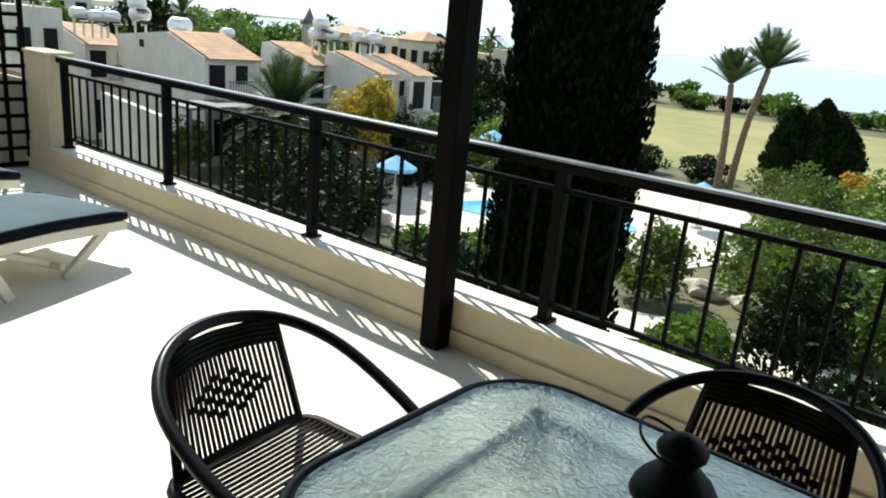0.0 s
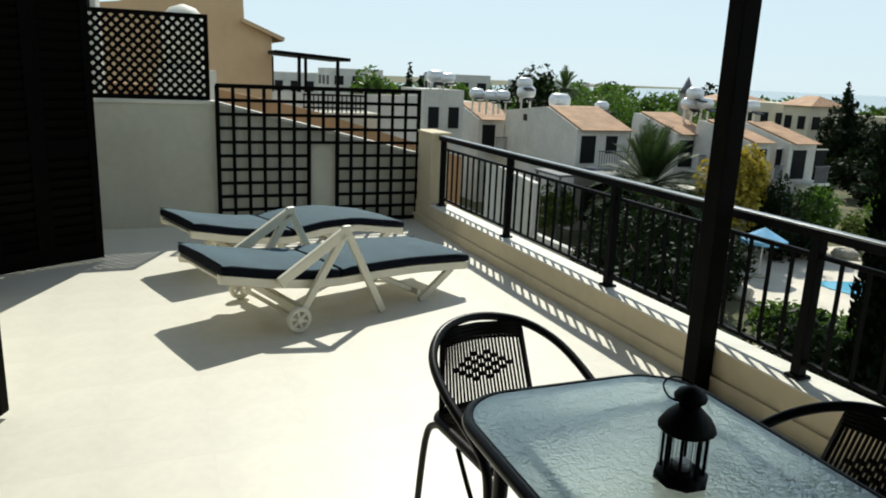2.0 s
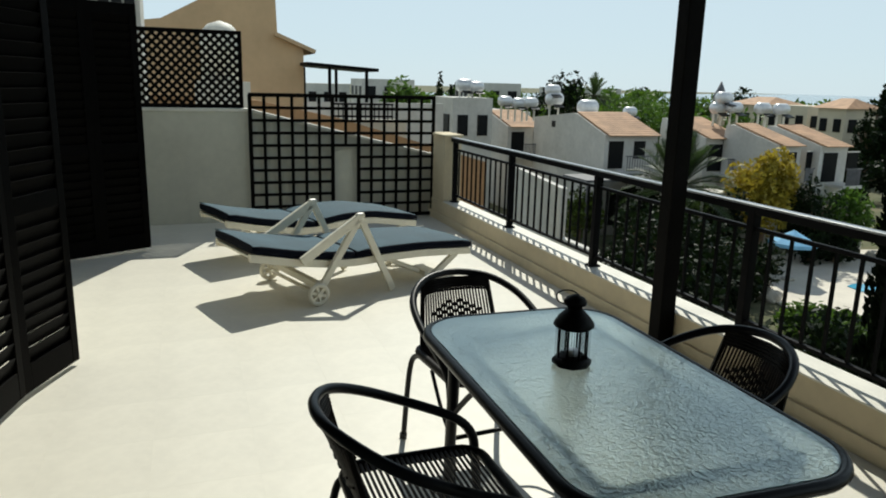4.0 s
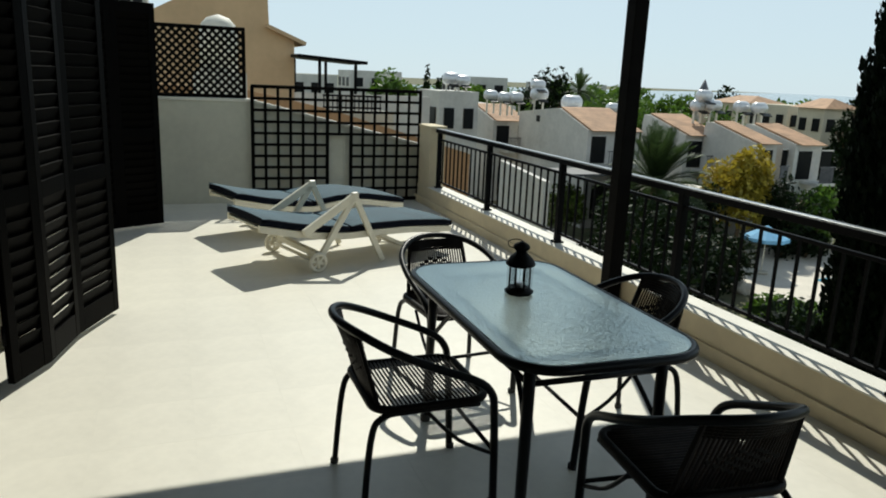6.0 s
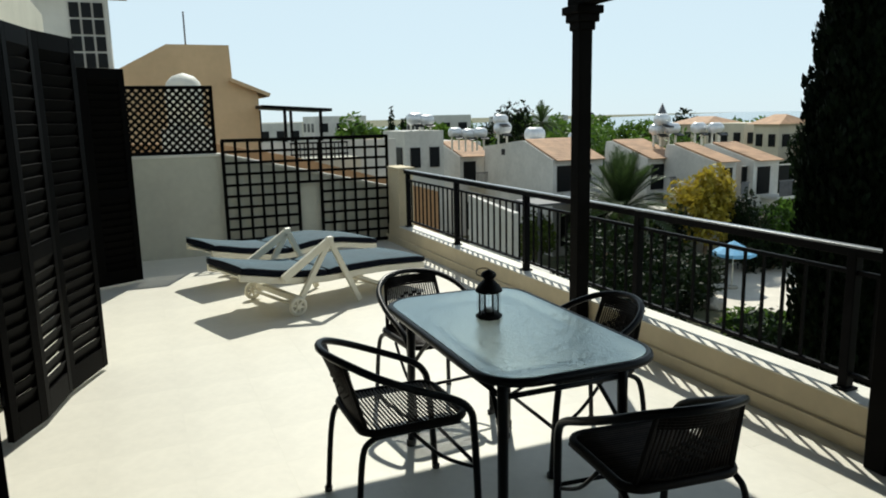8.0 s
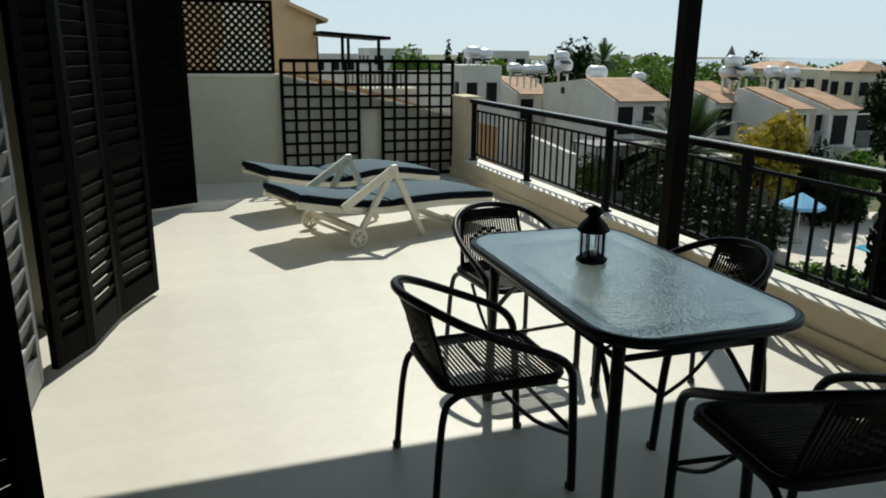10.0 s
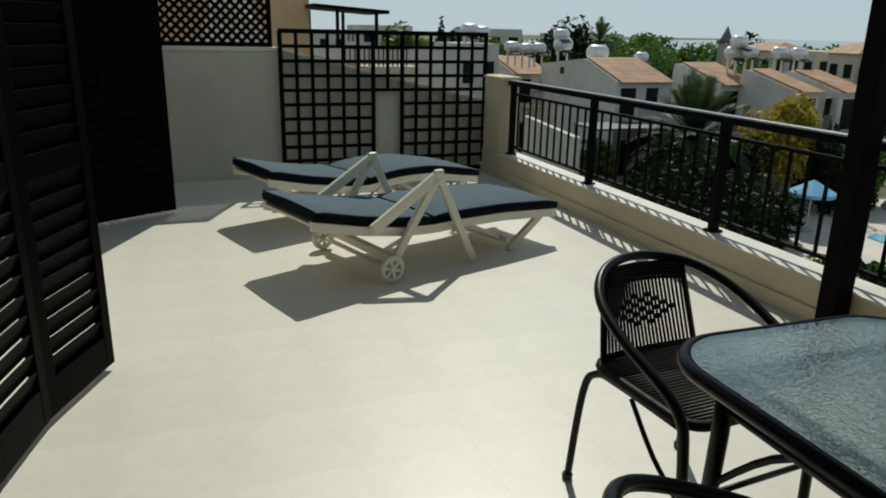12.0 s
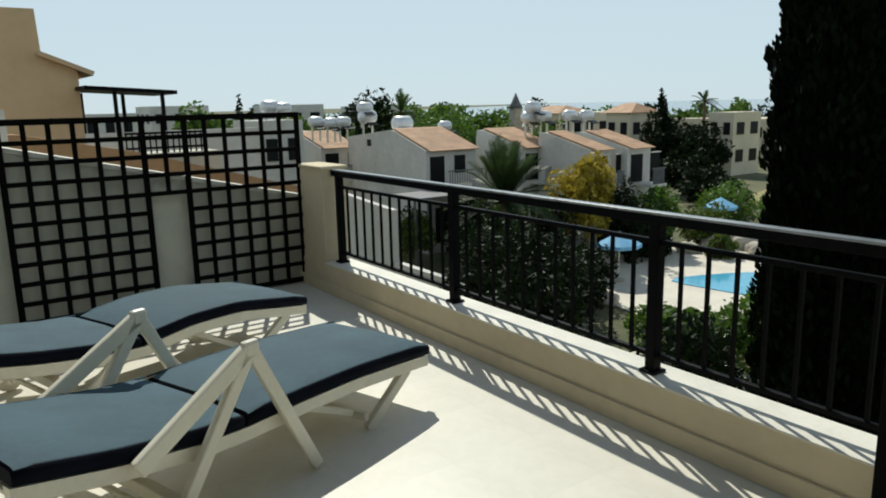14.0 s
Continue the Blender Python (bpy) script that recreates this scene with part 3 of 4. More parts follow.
def lantern(m):
    t = thing("lantern", "small black metal candle lantern with glass sides on the table", "lantern", m)
    bm = bmesh.new()
    lathe(bm, [(0.050, 0.0), (0.056, 0.004), (0.056, 0.016), (0.046, 0.024), (0.040, 0.028)], 8)
    part("base", bm, M_LANT, t)
    for k in range(8):
        a = 2 * math.pi * (k + 0.5) / 8
        bm = bmesh.new()
        tube(bm, [(0.042 * math.cos(a), 0.042 * math.sin(a), 0.022), (0.042 * math.cos(a), 0.042 * math.sin(a), 0.118)], 0.0034, 5)
        part("glazing_bar", bm, M_LANT, t)
        a0, a1 = a, a + 2 * math.pi / 8
        bm = bmesh.new()
        q = [Vector((0.039 * math.cos(a0), 0.039 * math.sin(a0), 0)), Vector((0.039 * math.cos(a1), 0.039 * math.sin(a1), 0))]
        span(bm, (q[0] + q[1]) / 2 + Vector((0, 0, 0.026)), (q[0] + q[1]) / 2 + Vector((0, 0, 0.116)), 0.0015, 0.028, up=(q[1] - q[0]).normalized().cross(Vector((0, 0, 1))))
        part("pane", bm, M_PANE, t).visible_shadow = False
    bm = bmesh.new()
    lathe(bm, [(0.050, 0.112), (0.058, 0.118), (0.056, 0.126), (0.046, 0.142), (0.030, 0.158), (0.022, 0.166)], 16)
    part("roof", bm, M_LANT, t)
    bm = bmesh.new()
    lathe(bm, [(0.020, 0.160), (0.022, 0.172), (0.032, 0.180), (0.033, 0.188), (0.026, 0.198), (0.010, 0.206), (0.004, 0.208)], 16)
    part("chimney", bm, M_LANT, t)
    bm = bmesh.new()
    tube(bm, spline([(0, 0.034, 0.184), (-0.022, 0.046, 0.190), (-0.048, 0.040, 0.200), (-0.056, 0.010, 0.204), (-0.050, -0.022, 0.200), (-0.024, -0.044, 0.190), (0, -0.034, 0.184)], 4), 0.0022, 5)
    part("handle", bm, M_LANT, t)
    bm = bmesh.new()
    lathe(bm, [(0.018, 0.028), (0.018, 0.045), (0.016, 0.046)], 12)
    part("candle_cup", bm, M_STEEL, t)
    return t


lantern(pose(2.800, -1.775, 0.7345, 0, 0, 20) @ Matrix.Scale(1.06, 4))


# ---- sun loungers ----
def lounger(m, hump=0.0, arms=True):
    """Length along +x from the foot, width along +y."""
    t = thing("sun_lounger", "white plastic sun lounger with blue-grey cushion and navy border", "sun lounger", m, group="sun loungers by the end wall")
    W, Lg = 0.66, 1.91
    top = lambda u: float(np.interp(u, [0, 0.18, 0.5, 0.8, 1.1, 1.3, 1.6, 1.91], [0.242, 0.258 + hump * 0.3, 0.282 + hump, 0.288 + hump * 0.9, 0.286, 0.300, 0.348, 0.418]))
    us = [Lg * i / 28 for i in range(29)]
    for w in (0.03, W - 0.03):
        bm = bmesh.new()
        rings = [[bm.verts.new((u, w + dy_, top(u) - 0.035 + dz_)) for dy_, dz_ in ((-0.021, -0.022), (-0.016, -0.028), (0.016, -0.028), (0.021, -0.022), (0.021, 0.028), (-0.021, 0.028))] for u in us]
        for a, b in zip(rings, rings[1:]):
            for k in range(6):
                bm.faces.new((a[k], b[k], b[(k + 1) % 6], a[(k + 1) % 6]))
        bm.faces.new(rings[0])
        bm.faces.new(list(reversed(rings[-1])))
        bmesh.ops.recalc_face_normals(bm, faces=bm.faces)
        part("side_rail", bm, M_PLASTIC, t)
    for i in range(15):
        u = 0.04 + (Lg - 0.08) * i / 14
        bm = bmesh.new()
        box(bm, (u, W / 2, top(u) - 0.02), (0.085, W - 0.10, 0.016), bevel=0.003)
        part("slat", bm, M_PLASTIC, t)
    for u0, u1 in ((0.0, 1.10), (1.11, 1.905)):
        seg = [u0 + (u1 - u0) * i / 12 for i in range(13)]
        bm = bmesh.new()
        rows = []
        for i, u in enumerate(seg):
            e = 0.012 if i in (0, 12) else 0.0
            rows.append([bm.verts.new((u, y, top(u) + z)) for y, z in
                         ((0.004, 0.0), (W - 0.004, 0.0), (W + 0.004, 0.03), (W - 0.006, 0.058 - e), (W / 2, 0.068 - e), (0.006, 0.058 - e), (-0.004, 0.03))])
        for a, b in zip(rows, rows[1:]):
            for k in range(7):
                bm.faces.new((a[k], b[k], b[(k + 1) % 7], a[(k + 1) % 7])).smooth = True
        bm.faces.new(rows[0])
        bm.faces.new(list(reversed(rows[-1])))
        bmesh.ops.recalc_face_normals(bm, faces=bm.faces)
        cushion = part("cushion", bm, M_NAVY, t, "navy bordered cushion")
        bm = bmesh.new()
        rows = [[bm.verts.new((min(max(u, u0 + 0.01), u1 - 0.01), y, top(u) + z + 0.0025 - (0.010 if i in (0, 12) else 0))) for y, z in
                 ((0.004, 0.054), (0.02, 0.0605), (W / 2, 0.0685), (W - 0.02, 0.0605), (W - 0.004, 0.054))] for i, u in enumerate(seg)]
        for a, b in zip(rows, rows[1:]):
            for k in range(4):
                bm.faces.new((a[k], b[k], b[k + 1], a[k + 1])).smooth = True
        bmesh.ops.recalc_face_normals(bm, faces=bm.faces)
        part("cushion_top", bm, M_CUSH, cushion, "blue-grey woven cloth")
        bm = bmesh.new()
        tube(bm, [(u, 0.002, top(u) + 0.056) for u in seg], 0.005, 6)
        part("piping", bm, M_CUSH, cushion)
    # arms, legs and wheels on both sides
    for w, s in ((-0.035, -1), (W + 0.035, 1)):
        apex = (1.09, w, 0.597)
        if not arms:
            bm = bmesh.new()
            span(bm, (1.02, w * 0.9 + 0.03, top(1.02) - 0.05), (0.84, w * 0.9 + 0.03, 0.012), 0.048, 0.034, up=(0, 1, 0), bevel=0.008)
            part("front_strut", bm, M_PLASTIC, t)
            bm = bmesh.new()
            span(bm, (1.25, w * 0.9 + 0.03, top(1.25) - 0.05), (1.47, w * 0.9 + 0.03, 0.085), 0.048, 0.034, up=(0, 1, 0), bevel=0.008)
            part("rear_strut", bm, M_PLASTIC, t)
        for nm, b in () if not arms else (("arm", (1.56, w, top(1.56) - 0.02)), ("front_strut", (0.80, w, 0.012)), ("rear_strut", (1.43, w, 0.085))):
            bm = bmesh.new()
            span(bm, apex, b, 0.066 if nm == "arm" else 0.052, 0.034, up=(0, 1, 0), bevel=0.008)
            part(nm, bm, M_PLASTIC, t)
        if arms:
            bm = bmesh.new()
            box(bm, (1.09, w, 0.595), (0.075, 0.036, 0.07), bevel=0.016)
            part("arm_joint", bm, M_PLASTIC, t)
        bm = bmesh.new()
        span(bm, (0.14, w - s * 0.065, top(0.14) - 0.05), (0.43, w - s * 0.065, 0.004), 0.05, 0.036, up=(0, 1, 0), bevel=0.006)
        part("foot_leg", bm, M_PLASTIC, t)
        wheel_m = Matrix.Translation((1.455, w + s * 0.045, 0.085)) @ Matrix.Rotation(radians(90), 4, "X")
        bm = bmesh.new()
        ringp = [wheel_m @ Vector((0.067 * math.cos(2 * math.pi * k / 24), 0.067 * math.sin(2 * math.pi * k / 24), 0)) for k in range(24)]
        tube(bm, ringp, 0.0175, 8, closed=True)
        wheel = part("wheel", bm, M_PLASTIC, t)
        for k in range(6):
            a = 2 * math.pi * k / 6 + 0.3
            bm = bmesh.new()
            span(bm, wheel_m @ Vector((0, 0, 0)), wheel_m @ Vector((0.058 * math.cos(a), 0.058 * math.sin(a), 0)), 0.018, 0.022, up=(0, 1, 0))
            part("spoke", bm, M_PLASTIC, wheel)
        bm = bmesh.new()
        lathe(bm, [(0.02, -0.02), (0.021, 0.018), (0.012, 0.024)], 12)
        bmesh.ops.transform(bm, matrix=wheel_m, verts=bm.verts)
        part("hub", bm, M_PLASTIC, wheel)
    bm = bmesh.new()
    tube(bm, [(1.455, -0.05, 0.085), (1.455, W + 0.05, 0.085)], 0.014, 8)
    part("axle", bm, M_PLASTIC, t)
    bm = bmesh.new()
    span(bm, (1.42, -0.02, 0.14), (1.42, W + 0.02, 0.13), 0.05, 0.05, bevel=0.006)
    part("cross_bar", bm, M_PLASTIC, t)
    bm = bmesh.new()
    span(bm, (0.44, 0.02, 0.07), (0.44, W - 0.02, 0.07), 0.03, 0.04, bevel=0.005)
    part("foot_bar", bm, M_PLASTIC, t)
    for w in (0.10, W - 0.10):
        bm = bmesh.new()
        span(bm, (0.46, w, 0.08), (0.78, w, top(0.78) - 0.06), 0.03, 0.035, up=(0, 1, 0), bevel=0.004)
        part("brace", bm, M_PLASTIC, t)
    return t


# near side is the lounger's right, seen from its head
def place(foot, head):
    d = (Vector(head) - Vector(foot)).normalized()
    yaw = math.degrees(math.atan2(d.y, d.x))
    side = Vector((d.y, -d.x))
    o = Vector(foot) + side * 0.66
    return pose(o.x, o.y, 0, 0, 0, yaw)


lounger(place((-0.815, -0.66), (-0.205, -2.51)))
lounger(place((-2.05, -0.745), (-1.46, -2.535)), 0.04, False)


# ---- ground, pool, field, sea ----
GZ = -6.8


def sheet(name, outline, z, material, label, category, thick=0.0):
    bm = bmesh.new()
    if thick:
        prism(bm, outline, z - thick, z)
    else:
        bm.faces.new([bm.verts.new((x, y, z)) for x, y in outline])
    return tagged(link(name, bm, material), label, category, kind="structure")


def blob(cx, cy, rx, ry, n=28, wob=0.12, seed=1, turn=0.0):
    rng = random.Random(seed)
    ph = [rng.uniform(0, 6.28) for _ in range(3)]
    c, s = math.cos(radians(turn)), math.sin(radians(turn))
    out = []
    for a in [2 * math.pi * k / n for k in range(n)]:
        u = rx * (1 + wob * math.sin(3 * a + ph[0]) + wob * 0.6 * math.sin(5 * a + ph[1])) * math.cos(a)
        v = ry * (1 + wob * math.sin(2 * a + ph[2])) * math.sin(a)
        out.append((cx + u * c - v * s, cy + u * s + v * c))
    return out


sheet("ground", [(-2500, -1500), (2500, -1500), (2500, 2500), (-2500, 2500)], GZ, M_GROUND, "dry earth and garden ground", "ground")
sheet("field", [(-32, 50), (60, 48), (90, 104), (-48, 104)], GZ + 0.03, M_FIELD, "wide field of dry yellow-green grass", "field", 0.02)
sheet("sea", [(-600, 165), (2490, 130), (2490, 2490), (-2490, 2490)], GZ + 0.05, M_SEA, "hazy blue sea at the horizon", "sea", 0.02)
sheet("pool_terrace", blob(-15.5, 31, 9.5, 13, wob=0.10, seed=3), GZ + 0.05, M_PAVE, "pale sunlit paving round the swimming pool", "pavement", 0.04)
sheet("pool", blob(-14.2, 27.6, 4.6, 2.5, wob=0.10, seed=6, turn=38), GZ + 0.09, M_WATERPOOL, "bright blue swimming pool water", "pool", 0.03)
sheet("garden_path", [(-14, 13), (-12.6, 12.6), (-2.5, 17.5), (4, 17), (4, 19), (-3, 19.6), (-13, 16)], GZ + 0.05, M_PAVE, "pale paved garden path", "path", 0.03)

# terrace block below
wall_piece("house_base", "cream rendered house front below the terrace", M_STUCCO, [((2.0, -2.0, -3.6), (11.2, 4.2, 6.5))])


# ---- neighbouring house and terraces ----
nb = thing("neighbour_house", "beige rendered neighbouring house with a stepped gable", "house")
bm = bmesh.new()
NX = -20.0
prof = [(-14, -6.8), (0.92, -6.8), (0.92, 2.50), (0.75, 2.72), (0.10, 2.92), (0.06, 4.10), (-1.9, 4.10), (-3.4, 3.30), (-5.2, 3.05), (-14, 2.2)]
lo = [bm.verts.new((NX, y, z)) for y, z in prof]
hi = [bm.verts.new((NX - 7, y, z)) for y, z in prof]
bm.faces.new(lo)
bm.faces.new(list(reversed(hi)))
for i in range(len(prof)):
    bm.faces.new((lo[i], hi[i], hi[(i + 1) % len(prof)], lo[(i + 1) % len(prof)]))
bmesh.ops.recalc_face_normals(bm, faces=bm.faces)
part("wall", bm, M_BEIGE, nb)
bm = bmesh.new()
span(bm, (NX - 3.4, 0.0, 2.98), (NX - 3.4, 1.28, 2.46), 7.3, 0.12)
part("eave", bm, M_BEIGE, nb)
bm = bmesh.new()
tube(bm, [(NX - 2, -1.15, 3.9), (NX - 2, -1.15, 5.4)], 0.03, 6)
part("mast", bm, M_GREYMETAL, nb)

pg = thing("neighbour_pergola", "dark flat pergola roof on thin posts", "pergola")
bm = bmesh.new()
span(bm, (NX + 0.2, 0.80, 2.06), (NX + 0.2, 3.08, 1.92), 2.6, 0.10)
part("roof", bm, M_BLACK, pg)
for x, y in ((NX + 1.2, 1.55), (NX - 0.8, 2.15), (NX + 1.2, 2.75), (NX - 0.8, 1.05)):
    bm = bmesh.new()
    box(bm, (x, y, 0.7), (0.09, 0.09, 2.55))
    part("post", bm, M_BLACK, pg)
wall_piece("neighbour_parapet", "white terrace parapet of the neighbouring house", M_WHITEWALL, [((NX + 1.4, 3.0, -1.15), (0.2, 4.6, 4.1))])
bm = bmesh.new()
prof = [(-6.0, -3), (5.0, -3), (5.0, -0.55), (0.9, 0.62), (-1.2, 1.05), (-6.0, 1.2)]
lo = [bm.verts.new((-14, y, z)) for y, z in prof]
hi = [bm.verts.new((-14.6, y, z)) for y, z in prof]
bm.faces.new(lo)
bm.faces.new(list(reversed(hi)))
for i in range(6):
    bm.faces.new((lo[i], hi[i], hi[(i + 1) % 6], lo[(i + 1) % 6]))
bmesh.ops.recalc_face_normals(bm, faces=bm.faces)
tagged(link("terrace_side_wall", bm, M_TERRA), "brown rendered sloping side wall of a terrace", "wall", kind="structure")
wall_piece("neighbour_terrace", "pale rendered terrace block next door", M_ENDWALL, [((-15.6, 1.8, -3.2), (1.0, 2.4, 7.4))])
rl = thing("neighbour_railing", "dark metal railing on the neighbouring terrace", "railing")
for z in (0.62, 0.95):
    bm = bmesh.new()
    box(bm, (-15.2, 1.8, z), (0.04, 1.7, 0.05))
    part("rail", bm, M_BLACK, rl)
for i in range(14):
    bm = bmesh.new()
    box(bm, (-15.2, 0.98 + 1.64 * i / 13, 0.72), (0.025, 0.03, 0.47))
    part("bar", bm, M_BLACK, rl)
bay = thing("house_bay", "pale upper bay with a many-paned window", "bay window")
bm = bmesh.new()
box(bm, (-6.6, -4.2, -0.95), (1.0, 1.75, 11.7), bevel=0.01)
part("wall", bm, M_WHITEWALL, bay)
bm = bmesh.new()
prism(bm, [(-7.5, -5.4), (-5.8, -5.4), (-5.8, -3.05), (-7.5, -3.05)], 3.55, 3.75)
part("eave", bm, M_WHITEWALL, bay)
for i in range(3):
    for j in range(5):
        bm = bmesh.new()
        box(bm, (-6.09, -3.76 + 0.155 * i, 2.28 + 0.23 * j), (0.03, 0.125, 0.20))
        part("pane", bm, M_GLASSDARK, bay)

dish = thing("water_tank", "white domed roof tank behind the lattice", "water tank")
bm = bmesh.new()
lathe(bm, [(0.33, 0.0), (0.34, 0.7), (0.30, 0.85), (0.20, 0.96), (0.02, 1.02)], 20, (-9.0, -2.2, 1.5))
part("shell", bm, M_COPE, dish)
bm = bmesh.new()
box(bm, (-9.0, -2.2, -2.65), (0.9, 0.9, 8.3))
part("plinth", bm, M_WHITEWALL, dish)


# ---- house row ----
def tank(x, y, z, r=0.5, l=1.3, label="white cylindrical solar water tank on a roof"):
    t = thing("solar_tank", label, "water tank", group="roof tanks")
    bm = bmesh.new()
    lathe(bm, [(0.05, -l / 2 - 0.06), (r * 0.75, -l / 2), (r, -l / 2 + 0.12), (r, l / 2 - 0.12), (r * 0.75, l / 2), (0.05, l / 2 + 0.06)], 16)
    bmesh.ops.transform(bm, matrix=Matrix.Translation((x, y, z + r + 0.35)) @ Matrix.Rotation(radians(90), 4, "X"), verts=bm.verts)
    part("cylinder", bm, M_STEEL, t)
    for s in (-1, 1):
        bm = bmesh.new()
        span(bm, (x, y + s * l * 0.3, z - 0.5), (x, y + s * l * 0.3, z + 0.5), 0.08, 0.12)
        part("stand", bm, M_COPE, t)
    bm = bmesh.new()
    span(bm, (x + 0.4, y, z + 0.40), (x + 0.8, y, z + 0.25), 0.6, 0.05)
    part("collector", bm, M_GLASSDARK, t)
    return t


def row_house(x, y0, y1, eave=-1.1, depth=9.0, roofrun=4.6, rise=1.25):
    h = thing("row_house", "white rendered terraced house with a terracotta tiled roof", "house", group="row of houses")
    zr = eave + rise
    bm = bmesh.new()
    prof = [(x, GZ), (x, eave - 0.02), (x - roofrun, zr - 0.02), (x - roofrun - 0.6, zr - 0.02), (x - depth, zr - 0.5), (x - depth, GZ)]
    ye = y1
    lo = [bm.verts.new((a, y0, z)) for a, z in prof]
    hi = [bm.verts.new((a, ye, z)) for a, z in prof]
    bm.faces.new(lo)
    bm.faces.new(list(reversed(hi)))
    for i in range(6):
        bm.faces.new((lo[i], hi[i], hi[(i + 1) % 6], lo[(i + 1) % 6]))
    bmesh.ops.recalc_face_normals(bm, faces=bm.faces)
    part("wall", bm, M_WHITEWALL, h)
    # tiled slope in courses
    bm = bmesh.new()
    span(bm, (x, (y0 + y1) / 2, eave + 0.02), (x - roofrun, (y0 + y1) / 2, zr + 0.02), y1 - y0 - 0.2, 0.05)
    slope = part("roof", bm, M_ROOF, h)
    n = 12
    for i in range(n):
        bm = bmesh.new()
        a = x + 0.35 - (roofrun + 0.35) * i / n
        b = x + 0.35 - (roofrun + 0.35) * (i + 1) / n - 0.06
        s = (zr - eave) / roofrun
        za, zb = eave + (x - a) * s + 0.075, eave + (x - b) * s + 0.06
        span(bm, (a, (y0 + y1) / 2 + 0.05, za), (b, (y0 + y1) / 2 + 0.05, zb), y1 - y0 - 0.1, 0.05)
        part("tile_course", bm, M_ROOF, slope)
    # the second, smaller dark pane stands in for a diagonal shadow on the front
    for yy, w, zt, hh in ((y0 + 0.75, 0.95, eave - 0.35, 1.55), (y0 + 2.3, 0.75, eave - 0.35, 1.0), (y0 + 1.4, 1.7, eave - 3.2, 2.0)):
        bm = bmesh.new()
        box(bm, (x + 0.015, yy, zt - hh / 2), (0.05, w, hh))
        wdw = part("window", bm, M_GLASSDARK, h)
        bm = bmesh.new()
        box(bm, (x + 0.03, yy, zt + 0.03), (0.10, w + 0.12, 0.06))
        part("lintel", bm, M_WHITEWALL, wdw)
    bm = bmesh.new()
    box(bm, (x + 0.6, (y0 + ye) / 2 + 0.3, eave - 2.05), (1.2, ye - y0 - 0.6, 0.15))
    part("balcony_slab", bm, M_WHITEWALL, h)
    for i in range(16):
        bm = bmesh.new()
        box(bm, (x + 1.15, y0 + 0.8 + (ye - y0 - 1.0) * i / 15, eave - 1.55), (0.03, 0.03, 0.85))
        part("balcony_bar", bm, M_GREYMETAL, h)
    bm = bmesh.new()
    box(bm, (x + 1.15, (y0 + ye) / 2 + 0.3, eave - 1.1), (0.05, ye - y0 - 0.8, 0.06))
    part("balcony_rail", bm, M_GREYMETAL, h)
    bm = bmesh.new()
    box(bm, (x - 6.2, y0 - 0.012, eave + 0.25), (0.45, 0.05, 0.4))
    part("vent_window", bm, M_GLASSDARK, h)
    return h


ROW = [(-52.0, 15.4, 19.0, -1.17, 3.6, 0.9, 9.0), (-40.7, 17.8, 20.4, -1.17, 3.6, 0.9, 9.0), (-31.0, 19.4, 22.9, -1.03, 3.4, 1.05, 9.0), (-29.7, 25.2, 27.7, -1.12, 3.6, 0.95, 4.3), (-25.4, 26.4, 27.9, -1.17, 3.5, 0.86, 4.2), (-24.9, 28.7, 30.6, -1.17, 3.3, 0.84, 4.0)]
for x, y0, y1, eave, run, rise, depth in ROW:
    row_house(x, y0, y1, eave, depth, run, rise)
for x, y, z, r in ((-37.3, 19.4, 0.03, 0.40), (-37.4, 19.3, 0.64, 0.34), (-36.2, 21.2, -0.48, 0.46), (-34.8, 23.4, -0.52, 0.30), (-38.7, 16.6, -0.11, 0.32), (-38.3, 17.4, -0.20, 0.32), (-38.0, 18.1, -0.16, 0.32), (-31.4, 27.6, 0.43, 0.36), (-31.0, 28.1, -0.11, 0.34), (-31.6, 27.4, -0.16, 0.34), (-29.9, 29.2, -0.10, 0.34), (-29.2, 29.9, -0.12, 0.34), (-39.8, 14.2, 0.74, 0.40), (-39.5, 14.9, 0.72, 0.34)):
    tank(x, y, z, r, r * 2.6)


